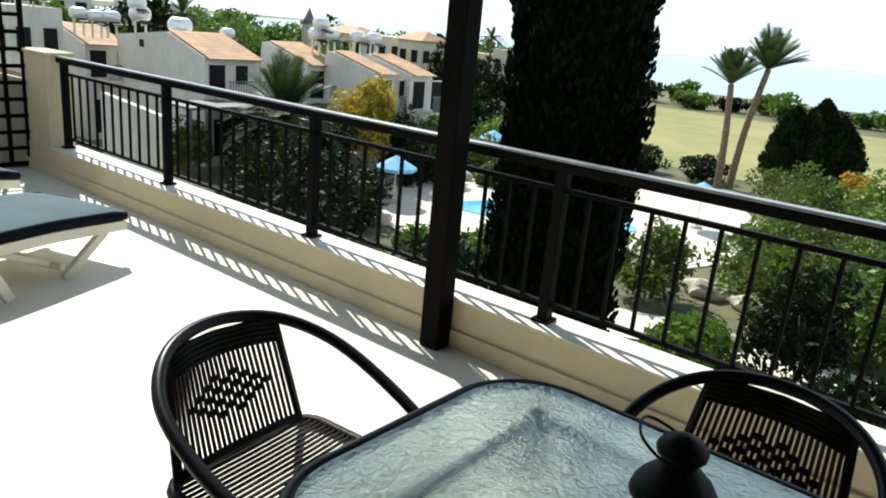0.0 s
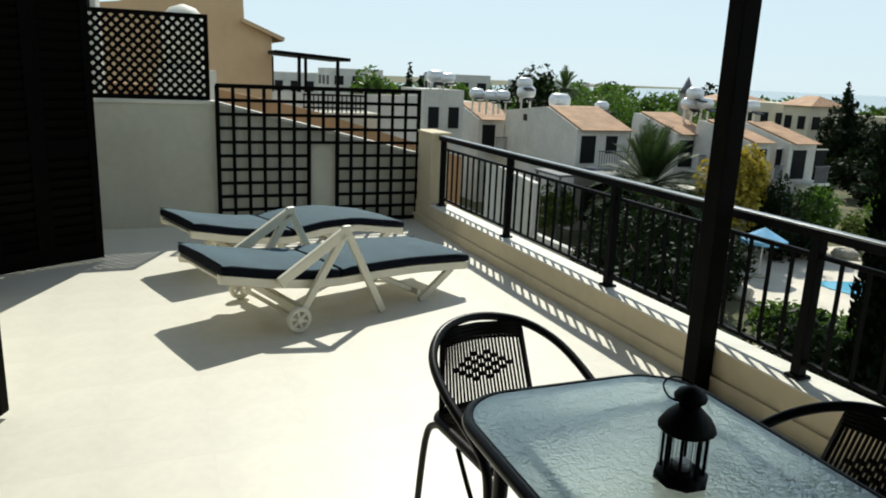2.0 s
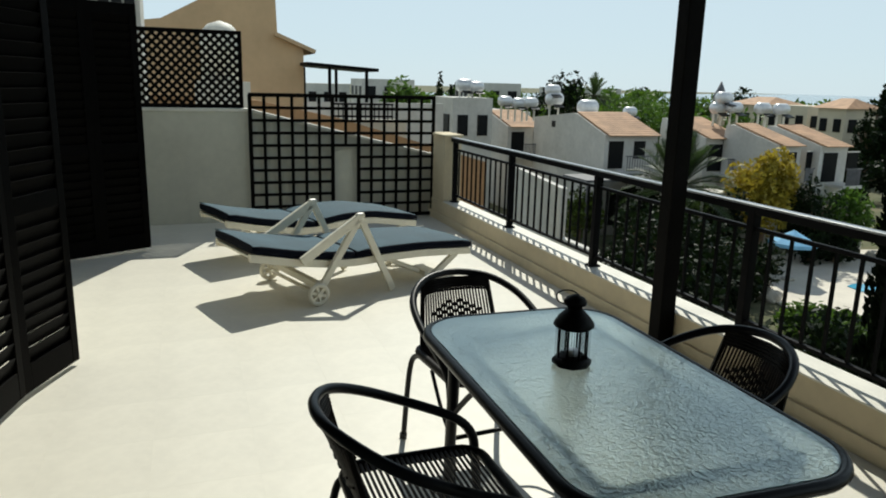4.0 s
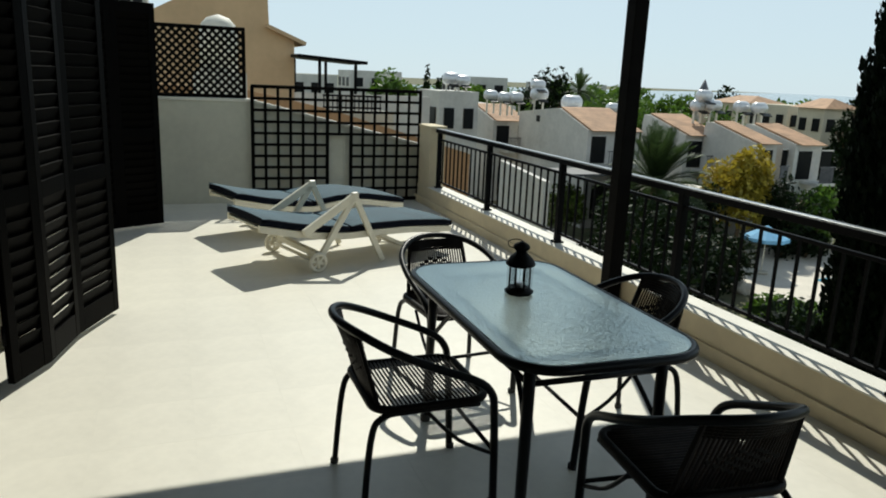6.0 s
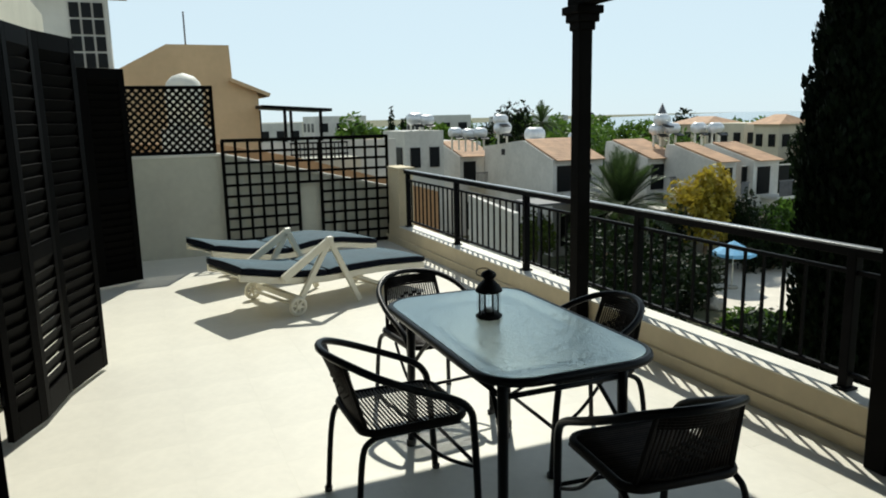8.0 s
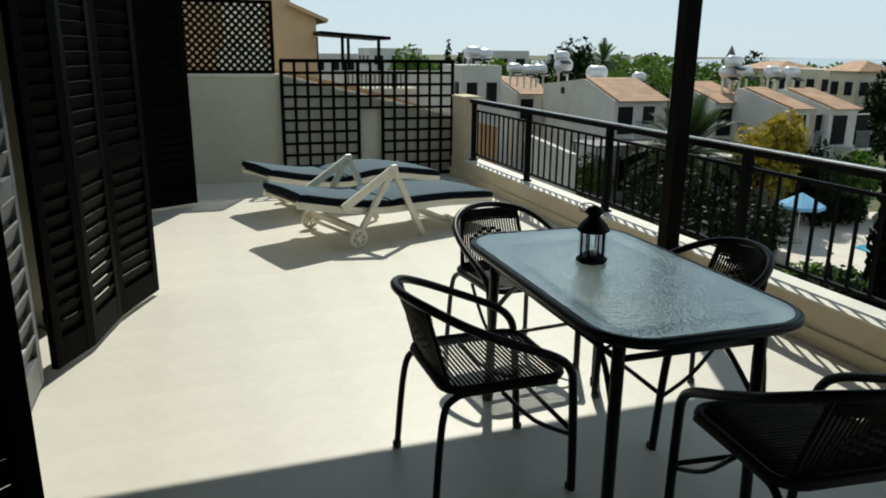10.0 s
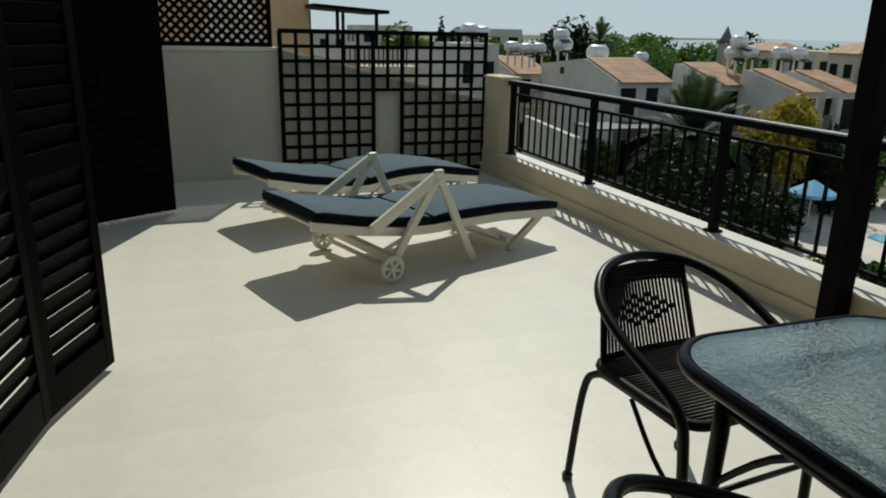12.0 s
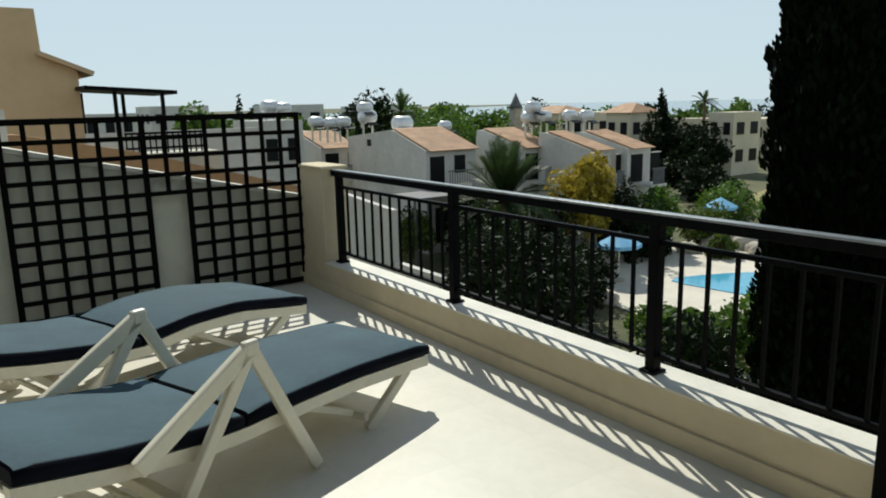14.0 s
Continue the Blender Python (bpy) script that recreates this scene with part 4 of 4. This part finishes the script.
def block(name, label, x0, y0, x1, y1, top, material, rows=2, cols=4, roof=True):
    h = thing(name, label, "building", group="distant buildings")
    bm = bmesh.new()
    box(bm, ((x0 + x1) / 2, (y0 + y1) / 2, (GZ + top) / 2), (x1 - x0, y1 - y0, top - GZ))
    part("wall", bm, material, h)
    if roof:
        bm = bmesh.new()
        c = [bm.verts.new(v) for v in ((x0 - 0.5, y0 - 0.5, top), (x1 + 0.5, y0 - 0.5, top), (x1 + 0.5, y1 + 0.5, top), (x0 - 0.5, y1 + 0.5, top))]
        e = [bm.verts.new(((x0 * 3 + x1) / 4, (y0 + y1) / 2, top + 1.0)), bm.verts.new(((x0 + x1 * 3) / 4, (y0 + y1) / 2, top + 1.0))]
        bm.faces.new((c[0], c[1], e[1], e[0]))
        bm.faces.new((c[2], c[3], e[0], e[1]))
        bm.faces.new((c[1], c[2], e[1]))
        bm.faces.new((c[3], c[0], e[0]))
        bm.faces.new(list(reversed(c)))
        part("roof", bm, M_ROOF, h)
    for i in range(cols):
        for j in range(rows):
            bm = bmesh.new()
            box(bm, (x0 + (x1 - x0) * (i + 0.5) / cols, y0 - 0.03, top - 1.7 - 2.9 * j), ((x1 - x0) / cols * 0.5, 0.12, 1.3))
            part("window", bm, M_GLASSDARK, h)
            bm = bmesh.new()
            box(bm, (x1 + 0.03, y0 + (y1 - y0) * (i + 0.5) / cols, top - 1.7 - 2.9 * j), (0.12, (y1 - y0) / cols * 0.5, 1.3))
            part("window", bm, M_GLASSDARK, h)
    return h


block("apartment_building", "pale three-storey apartment building with dark windows", -46.8, 67, -43.7, 72, -0.1, M_YELLOWWALL, 2, 2, False)
block("apartment_building", "long beige flat-roofed apartment building far off", -66, 84, -50, 92, -1.3, M_YELLOWWALL, 2, 5, False)
block("apartment_building", "beige villa with terracotta roof behind trees", -54.2, 59, -50.8, 63, 0.1, M_YELLOWWALL, 2, 2)
block("apartment_building", "yellow flat-roofed villa behind trees", -64.5, 62, -58.5, 69, 0.1, M_YELLOWWALL, 2, 3, False)
block("apartment_building", "beige villa with terracotta roof behind trees", -75.5, 66, -69, 72, -0.1, M_YELLOWWALL, 2, 3)
block("distant_block", "pale flat-roofed block far off", -95, 34, -90, 42, 1.8, M_WHITEWALL, 2, 3, False)
block("distant_block", "pale flat-roofed block far off", -110, 22, -102, 30, 2.0, M_WHITEWALL, 2, 3, False)
block("distant_block", "pale flat-roofed block far off", -120, 60, -108, 70, 1.4, M_WHITEWALL, 2, 3, False)
block("distant_block", "pale flat-roofed block far off", -100, 12, -92, 18, 1.2, M_WHITEWALL, 2, 3, False)
block("flat_roofed_house", "white flat-roofed house far behind the row", -58, 10, -50, 24, -0.55, M_WHITEWALL, 1, 4, False)
block("flat_roofed_house", "white flat-roofed house behind the row", -43.0, 13.0, -38.6, 15.7, 0.72, M_WHITEWALL, 1, 2, False)
spire = thing("church_tower", "grey pointed church tower far off", "tower", group="distant buildings")
bm = bmesh.new()
box(bm, (-80, 68.0, -3.1), (1.4, 1.4, 7.4))
part("shaft", bm, M_STONE, spire)
bm = bmesh.new()
lathe(bm, [(1.1, 0.6), (0.65, 1.4), (0.06, 2.8)], 8, (-80, 68.0, 0))
part("roof", bm, M_GREYMETAL, spire)

# garden walls
bm = bmesh.new()
span(bm, (-33, 15.0, -4.9), (-24.6, 13.45, -4.9), 0.3, 3.8)
span(bm, (-24.6, 13.5, -5.9), (-16.2, 13.4, -5.9), 0.3, 1.2)
tagged(link("garden_wall", bm, M_WHITEWALL), "plain pale rendered garden wall", "wall", kind="structure")


def canopy(x0, y0, x1, y1, z, material, label):
    t = thing("canopy", label, "canopy", group="garden canopies")
    bm = bmesh.new()
    box(bm, ((x0 + x1) / 2, (y0 + y1) / 2, z), (x1 - x0, y1 - y0, 0.12), bevel=0.01)
    part("roof", bm, material, t)
    for x in (x0 + 0.1, x1 - 0.1):
        for y in (y0 + 0.1, y1 - 0.1):
            bm = bmesh.new()
            box(bm, (x, y, (GZ + z) / 2), (0.1, 0.1, z - GZ))
            part("post", bm, material, t)


canopy(-30.2, 16.4, -27.6, 21.8, -3.15, M_GREYMETAL, "dark flat garden canopy before the houses")
canopy(-26.0, 21.2, -24.6, 23.0, -3.5, M_COPE, "white flat garden canopy before the houses")
canopy(-24.4, 28.4, -22.8, 30.2, -4.5, M_COPE, "white flat garden canopy before the houses")


def rock(x, y, r, seed):
    bm = bmesh.new()
    bmesh.ops.create_icosphere(bm, subdivisions=3, radius=r, matrix=Matrix.Translation((x, y, GZ + r * 0.35)) @ Matrix.Diagonal((1.2, 0.9, 0.7, 1)))
    for v in bm.verts:
        v.co += (v.co - Vector((x, y, GZ))).normalized() * r * 0.35 * noise.noise(v.co * (1.4 / r) + Vector((seed, 0, 0)))
    tagged(link("rock", bm, M_STONE), "pale weathered garden rock near the pool", "rock", "rocks in the garden")


for i, (x, y, r) in enumerate(((-20.6, 33.6, 0.9), (-21.8, 32.6, 0.7), (-19.4, 32.9, 0.6), (-22.0, 30.4, 0.6), (-20.6, 20.6, 0.5), (-19.2, 20.0, 0.6), (-17.8, 19.4, 0.5), (-4.6, 22.4, 0.6), (-3.0, 22.2, 0.5), (-2.6, 18.4, 0.5))):
    rock(x, y, r, i * 3.7)


# ---- pool umbrellas ----
def umbrella(x, y, z=GZ + 0.06, h=2.25, r=1.02):
    t = thing("pool_umbrella", "light blue canvas parasol beside the pool", "parasol", pose(x, y, z), group="pool parasols")
    bm = bmesh.new()
    apex = bm.verts.new((0, 0, h + 0.05))
    rim = [bm.verts.new((r * math.cos(2 * math.pi * k / 8), r * math.sin(2 * math.pi * k / 8), h - 0.5)) for k in range(8)]
    val = [bm.verts.new((r * math.cos(2 * math.pi * k / 8), r * math.sin(2 * math.pi * k / 8), h - 0.66)) for k in range(8)]
    for k in range(8):
        bm.faces.new((apex, rim[k], rim[(k + 1) % 8]))
        bm.faces.new((rim[k], val[k], val[(k + 1) % 8], rim[(k + 1) % 8]))
    part("canopy", bm, M_UMB, t)
    bm = bmesh.new()
    tube(bm, [(0, 0, 0), (0, 0, h)], 0.03, 8)
    part("pole", bm, M_PLASTIC, t)
    bm = bmesh.new()
    lathe(bm, [(0.3, 0), (0.3, 0.08), (0.05, 0.12)], 12)
    part("base", bm, M_STONE, t)


for x, y in ((-20.0, 22.6), (-23.9, 36.0), (-8.6, 32.2)):
    umbrella(x, y)


# ---- trees ----
def tree(x, y, r, h, material, label, count=1500, size=0.16, seed=1, trunk=0.14, z=GZ, name="tree", lumps=14, low=False):
    t = thing(name, label, "tree" if name != "shrub" else "shrub")
    bm = bmesh.new()
    tube(bm, spline([(x, y, z - 0.05), (x + 0.1 * r, y, z + h * 0.3), (x - 0.05 * r, y + 0.05 * r, z + h * 0.62)], 4), [trunk * (1 - 0.06 * i) for i in range(9)], 8)
    for k in range(5):
        a = 1.256 * k + seed
        tube(bm, [(x, y, z + h * 0.35), (x + r * 0.3 * math.cos(a), y + r * 0.3 * math.sin(a), z + h * 0.55), (x + r * 0.55 * math.cos(a), y + r * 0.55 * math.sin(a), z + h * 0.7)],
             [trunk * 0.5, trunk * 0.35, trunk * 0.15], 6)
    part("trunk", bm, M_TRUNK, t)
    leaves("crown", (x, y, z + h * (0.5 if low else 0.60)), (r, r, h * (0.55 if low else 0.42)), count, size, material, t, seed, lumps=lumps)
    return t


def palm(x, y, h, label, seed=1, lean=(0, 0), fr=2.2, n=26, z=GZ, low=-25, sag=0.42):
    rng = random.Random(seed)
    t = thing("palm_tree", label, "palm tree", group="palm trees")
    bm = bmesh.new()
    top = Vector((x + lean[0], y + lean[1], z + h))
    keys = [Vector((x, y, z)), Vector((x + lean[0] * 0.3, y + lean[1] * 0.3, z + h * 0.5)), top]
    pts = spline(keys, 12)
    tube(bm, pts, [0.24 - 0.07 * i / 24 + 0.014 * (i % 2) for i in range(len(pts))], 10)
    part("trunk", bm, M_TRUNK, t)
    for k in range(n):
        az = 2 * math.pi * k / n * 2.618 + rng.uniform(-0.2, 0.2)
        el = radians(rng.uniform(low, 82))
        d = Vector((math.cos(az) * math.cos(el), math.sin(az) * math.cos(el), math.sin(el)))
        ln = fr * rng.uniform(0.85, 1.1)
        spine = [top + d * ln * s + Vector((0, 0, -sag * ln * s * s * math.cos(el))) for s in (0, 0.2, 0.4, 0.6, 0.8, 1.0)]
        bm = bmesh.new()
        tube(bm, spine, [0.03, 0.026, 0.02, 0.016, 0.01, 0.005], 4)
        side = d.cross(Vector((0, 0, 1))).normalized()
        for i in range(1, 26):
            s = i / 26 * 4.99
            j = int(s)
            p = spine[j].lerp(spine[j + 1], s - j)
            dirn = (spine[j + 1] - spine[j]).normalized()
            ll = fr * 0.24 * math.sin(math.pi * (0.12 + 0.8 * i / 26)) + 0.05
            for sg in (-1, 1):
                q = p + (side * sg * 0.75 + dirn * 0.6 + Vector((0, 0, 0.18))).normalized() * ll
                w = dirn * 0.05
                bm.faces.new([bm.verts.new(v) for v in (p - w, p + w, q)])
        part("frond", bm, M_FROND, t)
    return t


palm(-11.8, 44.3, 6.6, "tall slender date palm with feathery crown at the field", 3, (-0.4, 0), 2.4, 42, low=28, sag=0.18)
palm(-11.4, 45.4, 7.7, "taller slender date palm with feathery crown at the field", 4, (0.9, 0), 2.7, 46, low=22, sag=0.18)
palm(-23.6, 18.8, 3.7, "low broad palm in the garden", 5, (0, 0), 3.2, 60, low=-8, sag=0.5)
palm(-58.1, 34.75, 7.6, "dark palm far behind the houses", 6, (0, 0), 2.4, 22)
palm(-58, 82.0, 7.7, "dark palm far behind the houses", 7, (0, 0), 2.2, 20)
tree(-23.8, 24.3, 1.75, 6.1, M_YELLOW, "yellow flowering shrub tree in the garden", 6000, 0.15, 11, lumps=22)
tree(-3.6, 41, 1.2, 3.2, M_ORANGE, "orange flowering shrub in the garden", 1500, 0.12, 13)
tree(-56, 30.5, 2.6, 9.4, M_LEAFDARK, "dark round tree behind the houses", 1800, 0.25, 14, 0.3)
tree(-45.4, 56.4, 2.0, 7.0, M_LEAFDARK, "dark conifers beside the distant flats", 2200, 0.25, 15, 0.3)
tree(-45.2, 57.0, 0.8, 9.4, M_LEAFDARK, "slim dark cypress beside the distant flats", 900, 0.25, 16, 0.2)
tree(-41.6, 58, 3.2, 6.2, M_LEAFDARK, "broad dark tree below the distant flats", 2200, 0.25, 17, 0.3)
tree(-62, 20.2, 0.45, 9.3, M_LEAFDARK, "slim dark cypress far off", 500, 0.25, 18, 0.2)
tree(-62, 21.4, 0.4, 8.8, M_LEAFDARK, "slim dark cypress far off", 500, 0.25, 19, 0.2)
SHRUBS = [
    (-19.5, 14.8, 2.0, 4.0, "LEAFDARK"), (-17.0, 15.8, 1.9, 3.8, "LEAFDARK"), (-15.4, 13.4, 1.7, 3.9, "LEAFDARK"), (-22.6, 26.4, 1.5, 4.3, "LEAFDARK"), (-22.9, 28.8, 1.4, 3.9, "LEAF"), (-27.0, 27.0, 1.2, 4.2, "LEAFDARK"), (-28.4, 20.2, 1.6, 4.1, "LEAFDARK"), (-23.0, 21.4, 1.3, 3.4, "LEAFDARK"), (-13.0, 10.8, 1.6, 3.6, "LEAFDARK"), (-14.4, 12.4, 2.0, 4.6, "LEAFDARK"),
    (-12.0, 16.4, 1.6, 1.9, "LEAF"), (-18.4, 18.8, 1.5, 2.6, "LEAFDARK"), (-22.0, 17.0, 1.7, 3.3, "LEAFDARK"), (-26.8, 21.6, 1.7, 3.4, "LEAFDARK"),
    (-27.4, 24.5, 1.7, 3.2, "LEAF"), (-22.2, 27.6, 1.2, 1.5, "LEAFDARK"), (-24.2, 29.4, 1.6, 2.8, "LEAF"), (-21.0, 39.0, 2.2, 3.2, "LEAF"), (-24.8, 38.5, 2.4, 3.4, "LEAF"),
    (-17.6, 45.5, 1.8, 1.9, "LEAFDARK"), (-13.6, 46.3, 1.8, 1.8, "LEAFDARK"), (-9.4, 17.0, 1.5, 2.6, "LEAF"), (-5.8, 20.6, 1.6, 2.6, "LEAFOLIVE"),
    (-1.8, 20.6, 1.7, 3.0, "LEAFOLIVE"), (-3.6, 24.6, 1.7, 2.8, "LEAF"), (-0.2, 16.6, 1.5, 3.4, "LEAFDARK"), (0.8, 20.4, 1.8, 3.6, "LEAF"), (-2.6, 28.8, 2.0, 3.0, "LEAFOLIVE"),
    (0.6, 26.0, 2.2, 3.6, "LEAF"), (-4.2, 34.5, 2.4, 3.2, "LEAFOLIVE"), (-0.8, 33.0, 2.6, 3.8, "LEAF"), (-6.8, 40.5, 2.3, 3.0, "LEAFOLIVE"), (-2.2, 14.2, 1.3, 2.2, "LEAF"),
    (1.6, 13.4, 1.4, 2.4, "LEAFDARK"), (3.4, 16.4, 1.6, 3.2, "LEAF"), (-6.6, 14.6, 1.2, 1.8, "LEAF"), (-23.0, 33.0, 1.6, 2.4, "LEAFOLIVE"), (-20.0, 30.5, 0.9, 1.2, "LEAFOLIVE"),
    (-28.5, 16.6, 1.7, 3.0, "LEAFOLIVE"), (-30.5, 29.6, 1.8, 3.6, "LEAFDARK"), (2.8, 22.0, 1.8, 3.4, "LEAF"), 
    (-16.6, 11.0, 1.8, 3.0, "LEAFDARK"), (-11.0, 10.6, 1.5, 2.8, "LEAFDARK"), (-8.6, 12.6, 1.5, 3.2, "LEAFDARK"),
]
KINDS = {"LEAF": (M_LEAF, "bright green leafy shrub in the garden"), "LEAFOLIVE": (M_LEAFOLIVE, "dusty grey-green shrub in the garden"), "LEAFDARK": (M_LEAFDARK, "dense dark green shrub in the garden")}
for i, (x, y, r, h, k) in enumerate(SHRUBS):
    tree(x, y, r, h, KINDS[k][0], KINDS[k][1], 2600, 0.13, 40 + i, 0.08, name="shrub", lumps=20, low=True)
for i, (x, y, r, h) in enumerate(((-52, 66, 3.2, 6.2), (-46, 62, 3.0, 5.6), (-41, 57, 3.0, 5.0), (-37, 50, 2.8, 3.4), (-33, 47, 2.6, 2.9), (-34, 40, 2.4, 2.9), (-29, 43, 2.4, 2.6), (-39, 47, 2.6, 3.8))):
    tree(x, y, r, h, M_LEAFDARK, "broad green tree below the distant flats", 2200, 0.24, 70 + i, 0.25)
for i, (x, y, h) in enumerate(((-47.0, 30.6, 7.3), (-45.4, 32.9, 7.0), (-43.8, 35.6, 7.0), (-41.8, 38.6, 6.9), (-50, 35, 7.4))):
    tree(x, y, 2.3, h, M_LEAF, "green leafy tree behind the houses", 2600, 0.2, 210 + i, 0.25, lumps=20)
for i in range(-6, 13):
    tree(-96 + (3.9 if i > 0 else 2.6) * i, 60 + 3.6 * i, 4.2, 7.9 + 0.5 * math.sin(i * 2.3) - 0.06 * i, M_LEAFDARK if i % 3 == 1 else M_LEAF, "leafy tree in the belt behind the villas", 1500, 0.42, 240 + i, 0.3, low=True)
# hedge and tree line beyond
band = [(-70, 44), (-75, 50), (-66, 46), (-82, 55), (-86, 60), (-72, 40), (-65, 27), (-75, 33), (-80, 22), (-90, 28)]
for i, (x, y) in enumerate(band):
    tree(x, y, 3.6, 7.6 + (i % 3) * 0.5, M_LEAF, "green tree behind the houses", 1500, 0.35, 90 + i, 0.3)
for i in range(30):
    tree(-48 + 4.6 * i, 114 + 4 * math.sin(i * 2.1), 3.2, 2.9 + 0.8 * math.sin(i * 1.7), M_LEAF if i % 3 else M_LEAFDARK, "dark tree in the line beyond the field", 700, 0.45, 120 + i, 0.3, low=True)


SLIM = ([0, 0.06, 0.2, 0.45, 0.7, 0.9, 1], [0.75, 0.98, 1.08, 1.0, 0.78, 0.42, 0.06])
CONE = ([0, 0.08, 0.3, 0.55, 0.78, 0.92, 1], [0.7, 0.98, 1.0, 0.86, 0.58, 0.28, 0.05])


def cypress(label, x, y, z0, z1, r0, count, lo, hi, material, shape, seed=5):
    t = thing("cypress_tree", label, "cypress tree")
    bm = bmesh.new()
    tube(bm, [(x, y, z0), (x, y, (z0 + z1) / 2), (x, y, z1 - 1)], [r0 * 0.26, r0 * 0.17, 0.03], 10)
    part("trunk", bm, M_TRUNK, t)
    rng = np.random.default_rng(seed)
    s = rng.uniform(0, 1, count) ** 1.15
    prof = np.interp(s, *shape) * r0
    a = rng.uniform(0, 2 * np.pi, count)
    base = 0.06 * (z1 - z0) * 0.7
    zz = z0 + base + s * (z1 - z0 - base)
    lump = 1 + 0.07 * np.sin(a * 5 + zz * 1.3) + 0.05 * np.sin(a * 11 - zz * 2.7) + 0.04 * np.sin(zz * 5 + a * 3) + 0.03 * np.sin(zz * 9.1 - a * 7)
    rr = prof * lump * rng.uniform(0.70, 1.04, count)
    p = np.stack([x + rr * np.cos(a), y + rr * np.sin(a), zz], 1)
    up = np.stack([0.35 * np.cos(a) + rng.normal(0, 0.25, count), 0.35 * np.sin(a) + rng.normal(0, 0.25, count), np.ones(count)], 1)
    up /= np.linalg.norm(up, axis=1)[:, None]
    b = np.cross(up, rng.normal(size=(count, 3)))
    b /= np.linalg.norm(b, axis=1)[:, None]
    sz = rng.uniform(lo, hi, (count, 1))
    v = np.stack([p - up * sz, p + b * sz * 0.5, p + up * sz, p - b * sz * 0.5], 1).reshape(-1, 3)
    me = bpy.data.meshes.new("crown")
    me.from_pydata(v.tolist(), [], np.arange(count * 4).reshape(-1, 4).tolist())
    me.materials.append(material)
    ob = new("crown", me)
    ob.parent = t
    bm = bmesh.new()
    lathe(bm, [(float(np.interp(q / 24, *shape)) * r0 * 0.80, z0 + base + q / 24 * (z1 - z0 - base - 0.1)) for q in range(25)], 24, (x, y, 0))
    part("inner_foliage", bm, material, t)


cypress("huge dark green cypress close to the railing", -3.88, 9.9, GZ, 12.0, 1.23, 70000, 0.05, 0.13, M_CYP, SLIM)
for i, (x, y, r, h) in enumerate(((-10.2, 53.5, 1.7, 5.2), (-8.6, 54.2, 1.9, 5.9), (-7.0, 53.8, 1.7, 4.6))):
    cypress("dark green bushy conifer beside the field", x, y, GZ, GZ + h, r, 3600, 0.12, 0.28, M_LEAFDARK, CONE, 20 + i)


# ---- floor tiles, last ----
fl = bpy.data.objects["floor"]
TS = 0.42
tile_me = None
y = -0.105
j = 0
while y > YH:
    x = X0 + 0.02
    while x < X1:
        if tile_me is None:
            bm = bmesh.new()
            box(bm, (TS / 2, -TS / 2, 0), (TS - 0.0004, TS - 0.0004, 0.012))
            ob = part("tile", bm, M_TILE, fl)
            tile_me = ob.data
        else:
            ob = new("tile", tile_me)
            ob.parent = fl
        ob.location = (x, y, -0.006)
        x += TS
    y -= TS
